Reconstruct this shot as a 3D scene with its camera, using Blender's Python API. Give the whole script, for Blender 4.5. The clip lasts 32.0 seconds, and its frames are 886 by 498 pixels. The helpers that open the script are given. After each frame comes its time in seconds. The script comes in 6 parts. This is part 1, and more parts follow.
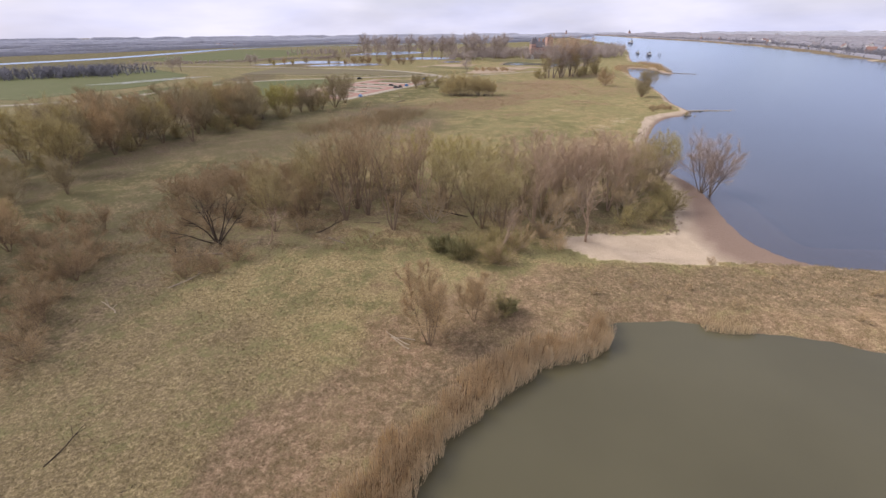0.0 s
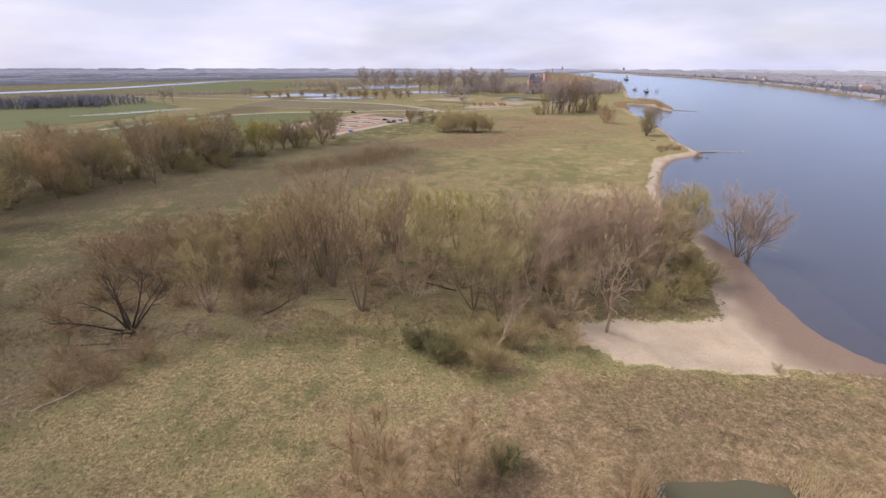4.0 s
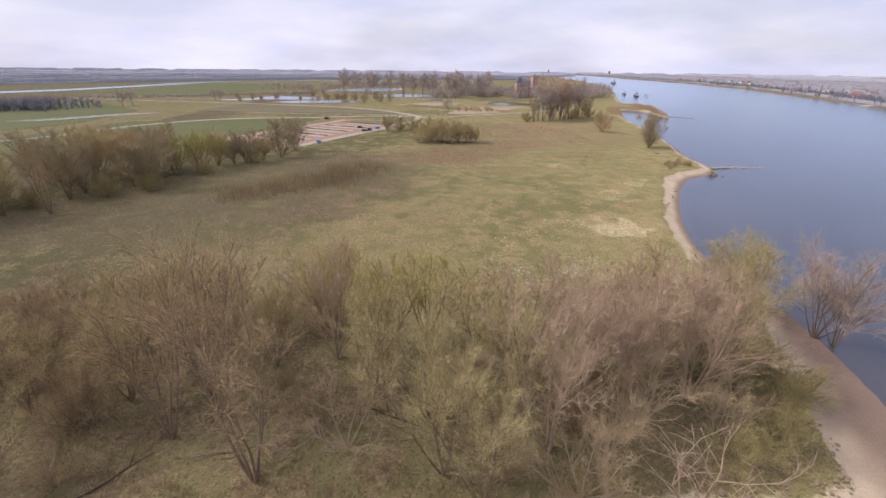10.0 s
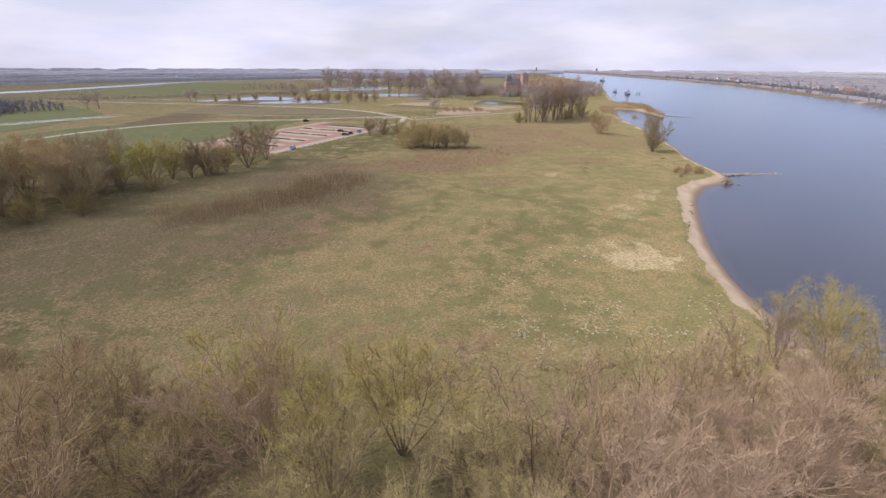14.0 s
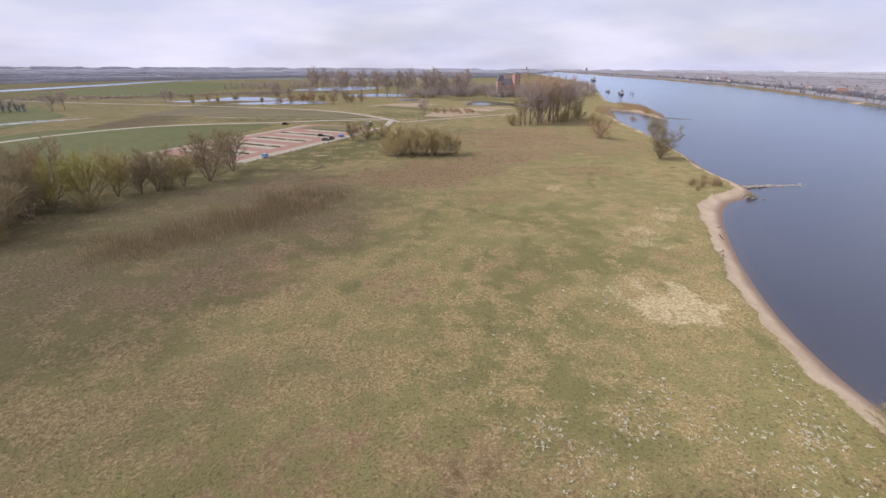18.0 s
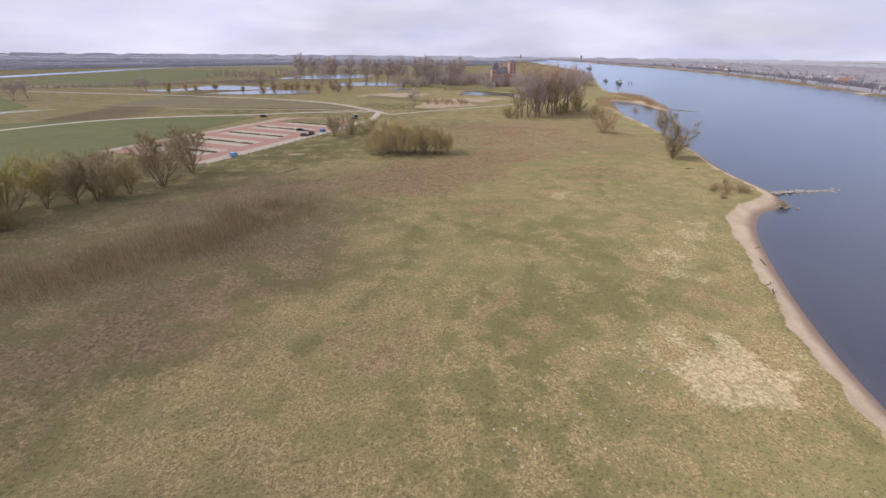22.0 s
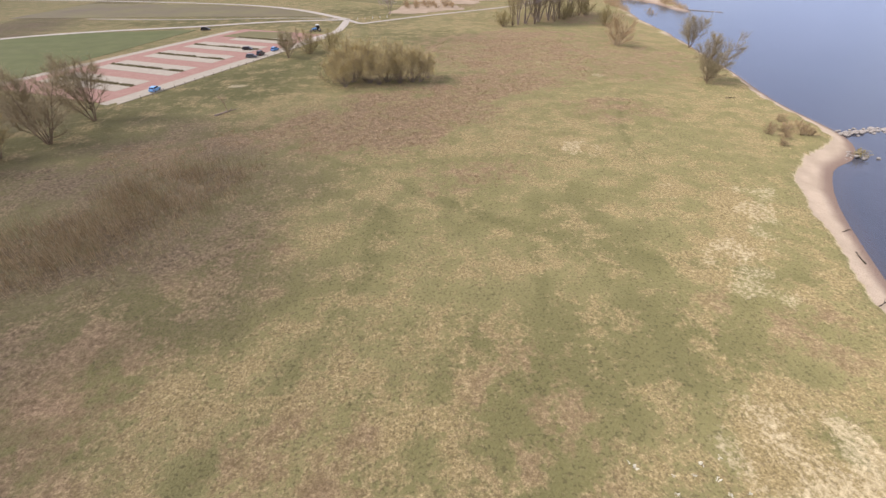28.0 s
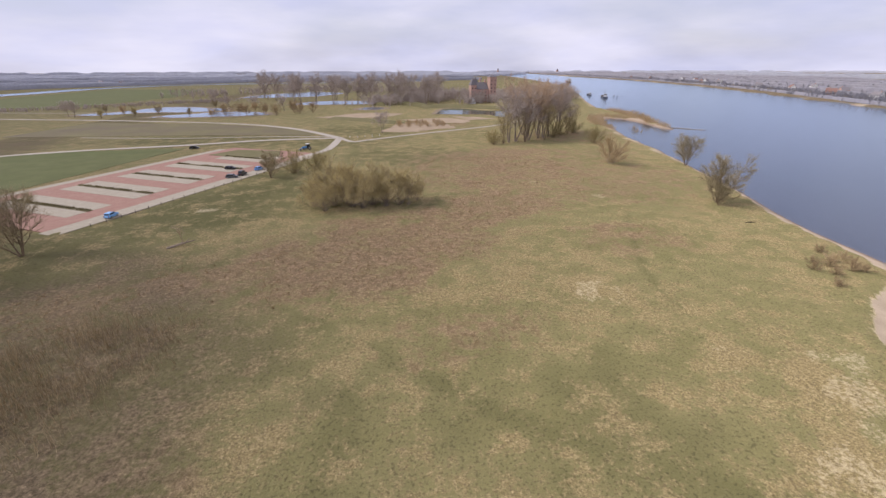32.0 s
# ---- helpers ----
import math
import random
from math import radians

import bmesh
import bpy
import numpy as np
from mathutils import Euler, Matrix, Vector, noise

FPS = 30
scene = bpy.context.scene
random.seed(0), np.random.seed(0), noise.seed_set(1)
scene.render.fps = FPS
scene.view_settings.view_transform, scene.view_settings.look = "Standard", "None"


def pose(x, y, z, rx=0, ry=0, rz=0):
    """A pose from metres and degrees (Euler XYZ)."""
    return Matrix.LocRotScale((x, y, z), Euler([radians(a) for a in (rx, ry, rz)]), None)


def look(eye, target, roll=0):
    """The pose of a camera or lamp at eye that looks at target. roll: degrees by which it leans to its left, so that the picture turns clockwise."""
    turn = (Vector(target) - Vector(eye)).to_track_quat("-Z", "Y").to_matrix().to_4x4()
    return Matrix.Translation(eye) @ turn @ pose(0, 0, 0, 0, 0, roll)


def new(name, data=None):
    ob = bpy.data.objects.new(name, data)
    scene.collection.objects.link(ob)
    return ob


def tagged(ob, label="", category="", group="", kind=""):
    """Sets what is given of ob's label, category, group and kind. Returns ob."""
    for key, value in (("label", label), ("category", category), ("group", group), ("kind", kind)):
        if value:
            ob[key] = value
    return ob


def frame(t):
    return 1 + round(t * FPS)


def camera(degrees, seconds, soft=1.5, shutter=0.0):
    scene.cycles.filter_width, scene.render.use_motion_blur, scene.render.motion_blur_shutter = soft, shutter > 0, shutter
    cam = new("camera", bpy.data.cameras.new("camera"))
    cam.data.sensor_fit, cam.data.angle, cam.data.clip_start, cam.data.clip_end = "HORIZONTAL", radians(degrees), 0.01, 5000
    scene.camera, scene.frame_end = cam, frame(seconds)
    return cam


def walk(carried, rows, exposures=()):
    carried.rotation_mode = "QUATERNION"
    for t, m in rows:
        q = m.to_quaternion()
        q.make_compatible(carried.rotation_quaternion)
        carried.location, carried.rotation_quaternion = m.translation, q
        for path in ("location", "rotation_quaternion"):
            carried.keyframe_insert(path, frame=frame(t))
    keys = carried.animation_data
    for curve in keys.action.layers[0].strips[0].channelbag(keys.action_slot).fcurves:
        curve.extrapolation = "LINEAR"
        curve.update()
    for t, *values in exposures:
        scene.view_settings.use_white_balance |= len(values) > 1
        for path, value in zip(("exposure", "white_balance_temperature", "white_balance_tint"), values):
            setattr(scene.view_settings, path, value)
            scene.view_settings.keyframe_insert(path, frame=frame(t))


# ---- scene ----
cam = camera(91.5, 32.0, soft=1.45)

PATH = [
    (0, (0.721, 0.453, 38.269), (0.746, 2.239, 37.367), -0.5),
    (0.5, (1.094, 3.188, 38.266), (1.123, 4.989, 37.398), -0.3),
    (1, (1.477, 5.92, 38.266), (1.506, 7.736, 37.427), -0.6),
    (1.5, (1.854, 8.655, 38.269), (1.884, 10.477, 37.446), -0.1),
    (2, (2.235, 11.378, 38.272), (2.266, 13.209, 37.469), -0.4),
    (2.5, (2.608, 14.097, 38.284), (2.641, 15.93, 37.485), -0.1),
    (3, (2.998, 16.784, 38.296), (3.032, 18.621, 37.505), -0.0),
    (3.5, (3.418, 19.432, 38.313), (3.452, 21.271, 37.528), 0.1),
    (5.5, (5.22, 29.87, 38.486), (5.263, 31.713, 37.711), 0.3),
    (6, (5.674, 32.472, 38.507), (5.714, 34.315, 37.732), -0.1),
    (6.5, (6.106, 35.073, 38.522), (6.153, 36.917, 37.749), 0.3),
    (7, (6.516, 37.688, 38.536), (6.569, 39.532, 37.762), 0.4),
    (7.5, (6.894, 40.334, 38.549), (6.955, 42.178, 37.777), 0.5),
    (8, (7.24, 43.017, 38.562), (7.304, 44.861, 37.79), 0.5),
    (8.5, (7.561, 45.726, 38.574), (7.636, 47.57, 37.803), 0.8),
    (9, (7.864, 48.451, 38.584), (7.935, 50.294, 37.809), -0.2),
    (9.5, (8.156, 51.181, 38.592), (8.239, 53.024, 37.82), 0.2),
    (10, (8.445, 53.909, 38.601), (8.539, 55.752, 37.828), 0.6),
    (10.5, (8.731, 56.632, 38.607), (8.827, 58.474, 37.833), 0.2),
    (11, (9.014, 59.345, 38.613), (9.118, 61.186, 37.839), 0.4),
    (11.5, (9.295, 62.046, 38.618), (9.403, 63.886, 37.844), 0.4),
    (12, (9.571, 64.734, 38.623), (9.685, 66.575, 37.848), 0.4),
    (12.5, (9.842, 67.412, 38.628), (9.962, 69.252, 37.852), 0.4),
    (13, (10.111, 70.081, 38.633), (10.236, 71.92, 37.856), 0.2),
    (13.5, (10.377, 72.745, 38.639), (10.509, 74.583, 37.862), 0.4),
    (14, (10.643, 75.406, 38.647), (10.781, 77.243, 37.868), 0.3),
    (14.5, (10.91, 78.067, 38.657), (11.055, 79.904, 37.878), 0.3),
    (16.5, (11.997, 88.723, 38.756), (12.158, 90.557, 37.975), 0.4),
    (17, (12.299, 91.378, 38.769), (12.47, 93.21, 37.985), 0.4),
    (17.5, (12.629, 94.023, 38.781), (12.805, 95.855, 37.998), 0.4),
    (18, (12.983, 96.659, 38.794), (13.161, 98.491, 38.012), 0.4),
    (18.5, (13.36, 99.285, 38.807), (13.545, 101.116, 38.025), 0.4),
    (19, (13.751, 101.903, 38.82), (13.946, 103.733, 38.038), 0.4),
    (19.5, (14.155, 104.512, 38.833), (14.351, 106.342, 38.05), 0.4),
    (20, (14.572, 107.101, 38.849), (14.773, 108.931, 38.066), 0.4),
    (20.5, (15.002, 109.671, 38.865), (15.206, 111.5, 38.082), 0.5),
    (21, (15.451, 112.218, 38.883), (15.657, 114.047, 38.101), 0.6),
    (21.5, (15.919, 114.751, 38.904), (16.125, 116.58, 38.122), 0.5),
    (22, (16.403, 117.281, 38.925), (16.608, 119.091, 38.098), 0.6),
    (22.5, (16.889, 119.812, 38.944), (17.087, 121.565, 38.003), 0.5),
    (23, (17.382, 122.326, 38.962), (17.571, 124.014, 37.905), 0.5),
    (23.5, (17.883, 124.818, 38.977), (18.063, 126.451, 37.837), 0.4),
    (24, (18.393, 127.292, 38.993), (18.567, 128.882, 37.793), 0.5),
    (24.5, (18.907, 129.766, 39.01), (19.077, 131.323, 37.766), 0.4),
    (25, (19.417, 132.261, 39.023), (19.591, 133.817, 37.779), 0.3),
    (25.5, (19.917, 134.812, 39.032), (20.094, 136.385, 37.811), 0.3),
    (26, (20.41, 137.424, 39.037), (20.592, 139.013, 37.836), 0.3),
    (26.5, (20.901, 140.082, 39.041), (21.096, 141.68, 37.855), 0.2),
    (28.5, (22.876, 150.883, 39.062), (23.109, 152.509, 37.921), -0.1),
    (29, (23.388, 153.624, 39.063), (23.633, 155.303, 38.003), -0.1),
    (29.5, (23.914, 156.392, 39.062), (24.17, 158.119, 38.086), -0.1),
    (30, (24.448, 159.167, 39.063), (24.713, 160.929, 38.153), -0.2),
    (30.5, (24.983, 161.933, 39.064), (25.255, 163.718, 38.204), -0.2),
    (31, (25.516, 164.685, 39.065), (25.794, 166.487, 38.244), -0.2),
    (31.5, (26.041, 167.426, 39.066), (26.324, 169.24, 38.272), -0.1),
    (32, (26.559, 170.157, 39.067), (26.843, 171.979, 38.294), -0.1),
]
walk(cam, [(t, look(eye, target, roll)) for t, eye, target, roll in PATH],
     [(t, stops, 6370 if t < 15 else 6300, 14) for t, stops in ((0, 0.15), (7, 0.12), (14, 0.1), (20, 0.0), (23, 0.0), (24.5, 0.2), (26, 0.3), (27.5, 0.35), (30, 0.24), (31, 0.11), (32, -0.03))])


# ---- world, sun ----
SUN_AZ, SUN_EL = radians(-80), radians(43)      # azimuth from +y towards +x
to_sun = Vector((math.sin(SUN_AZ) * math.cos(SUN_EL), math.cos(SUN_AZ) * math.cos(SUN_EL), math.sin(SUN_EL)))
sun_data = bpy.data.lights.new("sun", "SUN")
sun_data.energy, sun_data.angle, sun_data.color = 3.15, radians(22), (1.0, 0.95, 0.88)
sun = new("sun", sun_data)
sun.matrix_world = look((0, 0, 900), tuple(Vector((0, 0, 900)) - to_sun))

world = bpy.data.worlds.new("hazy_spring_sky")
scene.world = world
world.use_nodes = True
wt = world.node_tree
wt.nodes.clear()


def wnode(kind, **kw):
    n = wt.nodes.new(kind)
    for k, v in kw.items():
        n.inputs[k].default_value = v
    return n


w_out = wnode("ShaderNodeOutputWorld")
w_bg = wnode("ShaderNodeBackground", Strength=0.97)
w_sky = wnode("ShaderNodeTexSky")
w_sky.sky_type, w_sky.sun_disc = "NISHITA", False
w_sky.sun_elevation, w_sky.sun_rotation = SUN_EL, SUN_AZ
w_sky.air_density, w_sky.dust_density = 1.0, 2.0
w_scale = wnode("ShaderNodeVectorMath")
w_scale.operation = "SCALE"
w_scale.inputs["Scale"].default_value = 0.10
wt.links.new(w_sky.outputs[0], w_scale.inputs[0])
w_co = wnode("ShaderNodeTexCoord")
w_map = wnode("ShaderNodeMapping")
w_map.inputs["Scale"].default_value = (1.0, 1.0, 4.0)
w_noise = wnode("ShaderNodeTexNoise", Scale=2.6, Detail=5.0, Roughness=0.5)
wt.links.new(w_co.outputs["Generated"], w_map.inputs[0])
wt.links.new(w_map.outputs[0], w_noise.inputs["Vector"])
w_cover = wnode("ShaderNodeMapRange")
w_cover.inputs["From Min"].default_value, w_cover.inputs["From Max"].default_value = 0.36, 0.62
w_cover.inputs["To Min"].default_value, w_cover.inputs["To Max"].default_value = 0.7, 1.0
wt.links.new(w_noise.outputs["Fac"], w_cover.inputs["Value"])
w_noise2 = wnode("ShaderNodeTexNoise", Scale=4.0, Detail=5.0, Roughness=0.5)
wt.links.new(w_map.outputs[0], w_noise2.inputs["Vector"])
w_cloud = wnode("ShaderNodeValToRGB")
w_cloud.color_ramp.elements[0].position, w_cloud.color_ramp.elements[0].color = 0.35, (0.71, 0.72, 0.92, 1)
w_cloud.color_ramp.elements[1].position, w_cloud.color_ramp.elements[1].color = 0.68, (0.88, 0.86, 0.98, 1)
wt.links.new(w_noise2.outputs["Fac"], w_cloud.inputs[0])
w_mix = wnode("ShaderNodeMix")
w_mix.data_type = "RGBA"
wt.links.new(w_cover.outputs[0], w_mix.inputs[0])
wt.links.new(w_scale.outputs[0], w_mix.inputs[6])
wt.links.new(w_cloud.outputs[0], w_mix.inputs[7])
wt.links.new(w_mix.outputs[2], w_bg.inputs[0])
wt.links.new(w_bg.outputs[0], w_out.inputs[0])


# ---- materials ----
def material(name, rough=0.9, metal=0.0, spec=0.2):
    m = bpy.data.materials.new(name)
    m.use_nodes = True
    b = m.node_tree.nodes["Principled BSDF"]
    b.inputs["Roughness"].default_value = rough
    b.inputs["Metallic"].default_value = metal
    b.inputs["Specular IOR Level"].default_value = spec
    b.inputs["Diffuse Roughness"].default_value = 0.3 if rough > 0.82 else 0.0
    return m, m.node_tree, b


def add(nt, kind, **kw):
    n = nt.nodes.new(kind)
    for k, v in kw.items():
        n.inputs[k].default_value = v
    return n


def mixc(nt, fac, a, b):
    """A colour mix; each input is a socket or a value."""
    n = nt.nodes.new("ShaderNodeMix")
    n.data_type = "RGBA"
    for i, v in ((0, fac), (6, a), (7, b)):
        if isinstance(v, bpy.types.NodeSocket):
            nt.links.new(v, n.inputs[i])
        else:
            n.inputs[i].default_value = v if i == 0 else (*v, 1)
    return n.outputs[2]


def calc(nt, op, a, b, clamp=False):
    n = nt.nodes.new("ShaderNodeMath")
    n.operation, n.use_clamp = op, clamp
    for i, v in ((0, a), (1, b)):
        if isinstance(v, bpy.types.NodeSocket):
            nt.links.new(v, n.inputs[i])
        else:
            n.inputs[i].default_value = v
    return n.outputs[0]


def noise_fac(nt, scale, detail=5.0, rough=0.6, lo=0.35, hi=0.65, stretch=None):
    co = nt.nodes.new("ShaderNodeTexCoord")
    src = co.outputs["Object"]
    if stretch:
        mp = add(nt, "ShaderNodeMapping")
        mp.inputs["Scale"].default_value = stretch
        nt.links.new(src, mp.inputs[0])
        src = mp.outputs[0]
    n = add(nt, "ShaderNodeTexNoise", Scale=scale, Detail=detail, Roughness=rough)
    nt.links.new(src, n.inputs["Vector"])
    r = nt.nodes.new("ShaderNodeMapRange")
    r.inputs["From Min"].default_value, r.inputs["From Max"].default_value = lo, hi
    nt.links.new(n.outputs["Fac"], r.inputs["Value"])
    return r.outputs[0]


def bumped(nt, b, fac, strength, dist):
    n = add(nt, "ShaderNodeBump", Strength=strength, Distance=dist)
    nt.links.new(fac, n.inputs["Height"])
    nt.links.new(n.outputs[0], b.inputs["Normal"])


def plain(name, c1, c2, scale=2.0, rough=0.9, metal=0.0, spec=0.2, bump=0.0, stretch=None):
    """A surface in two tones with a coarse stain and a fine grain."""
    m, nt, b = material(name, rough, metal, spec)
    f = noise_fac(nt, scale, stretch=stretch)
    g = noise_fac(nt, scale * 7, 3.0, stretch=stretch)
    col = mixc(nt, calc(nt, "MULTIPLY", g, 0.45), mixc(nt, f, c1, c2), [v * 0.7 for v in c1])
    nt.links.new(col, b.inputs["Base Color"])
    if bump:
        bumped(nt, b, g, bump, 0.03)
    return m


def piecewise(name, stops, rough=0.85, spec=0.15, per="island", vary=0.0):
    """A colour for every blade, twig or piece, out of a ramp."""
    m, nt, b = material(name, rough, 0.0, spec)
    ramp = nt.nodes.new("ShaderNodeValToRGB")
    els = ramp.color_ramp.elements
    while len(els) < len(stops):
        els.new(0.5)
    for i, c in enumerate(stops):
        els[i].position, els[i].color = i / (len(stops) - 1), (*c, 1)
    if per == "island":
        g = nt.nodes.new("ShaderNodeNewGeometry")
        nt.links.new(g.outputs["Random Per Island"], ramp.inputs[0])
    else:
        g = nt.nodes.new("ShaderNodeObjectInfo")
        nt.links.new(g.outputs["Random"], ramp.inputs[0])
    big = noise_fac(nt, 0.25, 3.0)
    col = mixc(nt, calc(nt, "MULTIPLY", big, 0.35), ramp.outputs[0], [v * 0.75 for v in stops[0]])
    if vary:
        own = nt.nodes.new("ShaderNodeObjectInfo")
        mid = [sum(c[i] for c in stops) / len(stops) for i in range(3)]
        col = mixc(nt, calc(nt, "MULTIPLY", own.outputs["Random"], vary), col, (mid[0] * 0.62, mid[1] * 0.55, mid[2] * 0.5))
    nt.links.new(col, b.inputs["Base Color"])
    return m


def ground_material():
    m, nt, b = material("meadow_ground", 0.95, 0.0, 0.1)
    b.inputs["Diffuse Roughness"].default_value = 1.0
    za = nt.nodes.new("ShaderNodeAttribute")
    za.attribute_name = "cover"
    zb = nt.nodes.new("ShaderNodeAttribute")
    zb.attribute_name = "soil"
    sa, sb = nt.nodes.new("ShaderNodeSeparateColor"), nt.nodes.new("ShaderNodeSeparateColor")
    nt.links.new(za.outputs["Color"], sa.inputs[0])
    nt.links.new(zb.outputs["Color"], sb.inputs[0])
    sand, dry, red = sa.outputs
    lush, litter, bed = sb.outputs
    wet = za.outputs["Alpha"]
    broad = noise_fac(nt, 0.045, 6.0, 0.6)
    patch = noise_fac(nt, 0.16, 6.0, 0.62, 0.4, 0.62)
    tuft = noise_fac(nt, 1.7, 7.0, 0.75, 0.41, 0.60)
    fine = noise_fac(nt, 5.0, 4.0, 0.75, 0.38, 0.62)
    green = mixc(nt, broad, GREEN_A, GREEN_B)
    green = mixc(nt, calc(nt, "MULTIPLY", tuft, 0.6), green, GREEN_C)
    green = mixc(nt, calc(nt, "MULTIPLY", fine, 0.35), green, STRAW_A)
    green = mixc(nt, lush, green, LUSH)
    co = nt.nodes.new("ShaderNodeTexCoord")
    warp = add(nt, "ShaderNodeTexNoise", Scale=0.9, Detail=4.0)
    nt.links.new(co.outputs["Object"], warp.inputs["Vector"])
    shift = nt.nodes.new("ShaderNodeVectorMath")
    shift.operation = "MULTIPLY_ADD"
    shift.inputs[1].default_value = (1.3, 1.3, 1.3)
    nt.links.new(warp.outputs["Color"], shift.inputs[0])
    nt.links.new(co.outputs["Object"], shift.inputs[2])
    cells = add(nt, "ShaderNodeTexVoronoi", Scale=2.1, Randomness=1.0)
    nt.links.new(shift.outputs[0], cells.inputs["Vector"])
    gap = nt.nodes.new("ShaderNodeMapRange")
    gap.inputs["From Min"].default_value, gap.inputs["From Max"].default_value = 0.32, 0.72
    nt.links.new(cells.outputs["Distance"], gap.inputs["Value"])
    gap = gap.outputs[0]
    straw = mixc(nt, tuft, STRAW_A, STRAW_B)
    # Shade between tussocks is put into the straw colour.
    straw = mixc(nt, calc(nt, "MULTIPLY", gap, 0.25), straw, STRAW_C)
    clump = noise_fac(nt, 0.55, 5.0, 0.7, 0.4, 0.6)
    # Dark specks: dung, and small tussock shade painted into the colour.
    speck = noise_fac(nt, 2.7, 2.0, 0.5, 0.56, 0.64)
    green = mixc(nt, calc(nt, "MULTIPLY", clump, 0.4), green, GREEN_C)
    green = mixc(nt, calc(nt, "MULTIPLY", speck, 0.45), green, LITTER_C)
    straw = mixc(nt, calc(nt, "MULTIPLY", clump, 0.3), straw, STRAW_A)
    straw = mixc(nt, calc(nt, "MULTIPLY", speck, 0.5), straw, LITTER_A)
    straw = mixc(nt, calc(nt, "MULTIPLY", fine, 0.6), straw, STRAW_C)
    k = calc(nt, "ADD", calc(nt, "MULTIPLY", dry, 1.7), calc(nt, "MULTIPLY", calc(nt, "SUBTRACT", patch, 0.5), 1.5))
    k = calc(nt, "ADD", k, calc(nt, "ADD", calc(nt, "MULTIPLY", calc(nt, "SUBTRACT", tuft, 0.6), 0.7), calc(nt, "MULTIPLY", calc(nt, "SUBTRACT", clump, 0.5), 0.8)), True)
    col = mixc(nt, k, green, straw)
    rust = mixc(nt, calc(nt, "MULTIPLY", clump, 0.7), mixc(nt, tuft, RUST_A, RUST_B), STRAW_C)
    r = calc(nt, "ADD", calc(nt, "MULTIPLY", red, 1.5), calc(nt, "ADD", calc(nt, "MULTIPLY", calc(nt, "SUBTRACT", patch, 0.75), 0.9), calc(nt, "MULTIPLY", calc(nt, "SUBTRACT", clump, 0.5), 0.7)))
    col = mixc(nt, calc(nt, "MULTIPLY", r, calc(nt, "MINIMUM", calc(nt, "MULTIPLY", red, 4.0), 1.0), True), col, rust)
    leaf = mixc(nt, tuft, LITTER_A, LITTER_B)
    leaf = mixc(nt, calc(nt, "MULTIPLY", fine, 0.5), leaf, LITTER_C)
    # Besides leaf litter, this mask carries shade painted at the left side.
    col = mixc(nt, calc(nt, "MULTIPLY", litter, calc(nt, "ADD", calc(nt, "ADD", calc(nt, "MULTIPLY", patch, 0.45), calc(nt, "MULTIPLY", clump, 0.5)), 0.3), True), col, leaf)
    grit = mixc(nt, patch, SAND_A, SAND_B)
    grit = mixc(nt, calc(nt, "MULTIPLY", fine, 0.25), grit, SAND_C)
    grit = mixc(nt, wet, grit, SAND_WET)
    grit = mixc(nt, calc(nt, "MULTIPLY", calc(nt, "SUBTRACT", sand, 0.58), 5.0, True), BLEACHED, grit)
    edge = calc(nt, "ADD", calc(nt, "MULTIPLY", sand, 2.0), calc(nt, "SUBTRACT", calc(nt, "MULTIPLY", tuft, 0.9), 0.95), True)
    col = mixc(nt, edge, col, grit)
    grain = noise_fac(nt, 4.2, 3.0, 0.9, 0.42, 0.58)
    shade = mixc(nt, grain, (0.8, 0.78, 0.75), (1.17, 1.17, 1.17))
    strand = nt.nodes.new("ShaderNodeMix")
    strand.data_type, strand.blend_type = "RGBA", "MULTIPLY"
    rough_part = calc(nt, "ADD", calc(nt, "MULTIPLY", calc(nt, "MAXIMUM", k, calc(nt, "MULTIPLY", red, 1.2)), 0.75), 0.2, True)
    nt.links.new(calc(nt, "MULTIPLY", rough_part, calc(nt, "SUBTRACT", 1.0, calc(nt, "MULTIPLY", sand, 0.75))), strand.inputs[0])
    nt.links.new(col, strand.inputs[6])
    nt.links.new(shade, strand.inputs[7])
    col = mixc(nt, bed, strand.outputs[2], BED)
    nt.links.new(col, b.inputs["Base Color"])
    bumped(nt, b, calc(nt, "SUBTRACT", calc(nt, "ADD", tuft, calc(nt, "MULTIPLY", fine, 0.4)), calc(nt, "MULTIPLY", gap, 0.8)), 0.6, 0.12)
    return m


GREEN_A, GREEN_B, GREEN_C = (0.228, 0.214, 0.086), (0.288, 0.258, 0.115), (0.195, 0.178, 0.077)
BLEACHED = (0.57, 0.475, 0.295)
LUSH = (0.148, 0.138, 0.056)
STRAW_A, STRAW_B, STRAW_C = (0.355, 0.28, 0.13), (0.58, 0.465, 0.245), (0.175, 0.132, 0.062)
RUST_A, RUST_B = (0.275, 0.183, 0.11), (0.43, 0.305, 0.19)
LITTER_A, LITTER_B, LITTER_C = (0.125, 0.095, 0.055), (0.34, 0.255, 0.158), (0.062, 0.048, 0.029)
SAND_A, SAND_B, SAND_C, SAND_WET = (0.56, 0.45, 0.33), (0.47, 0.375, 0.27), (0.33, 0.26, 0.18), (0.25, 0.178, 0.135)
BED = (0.105, 0.098, 0.118)


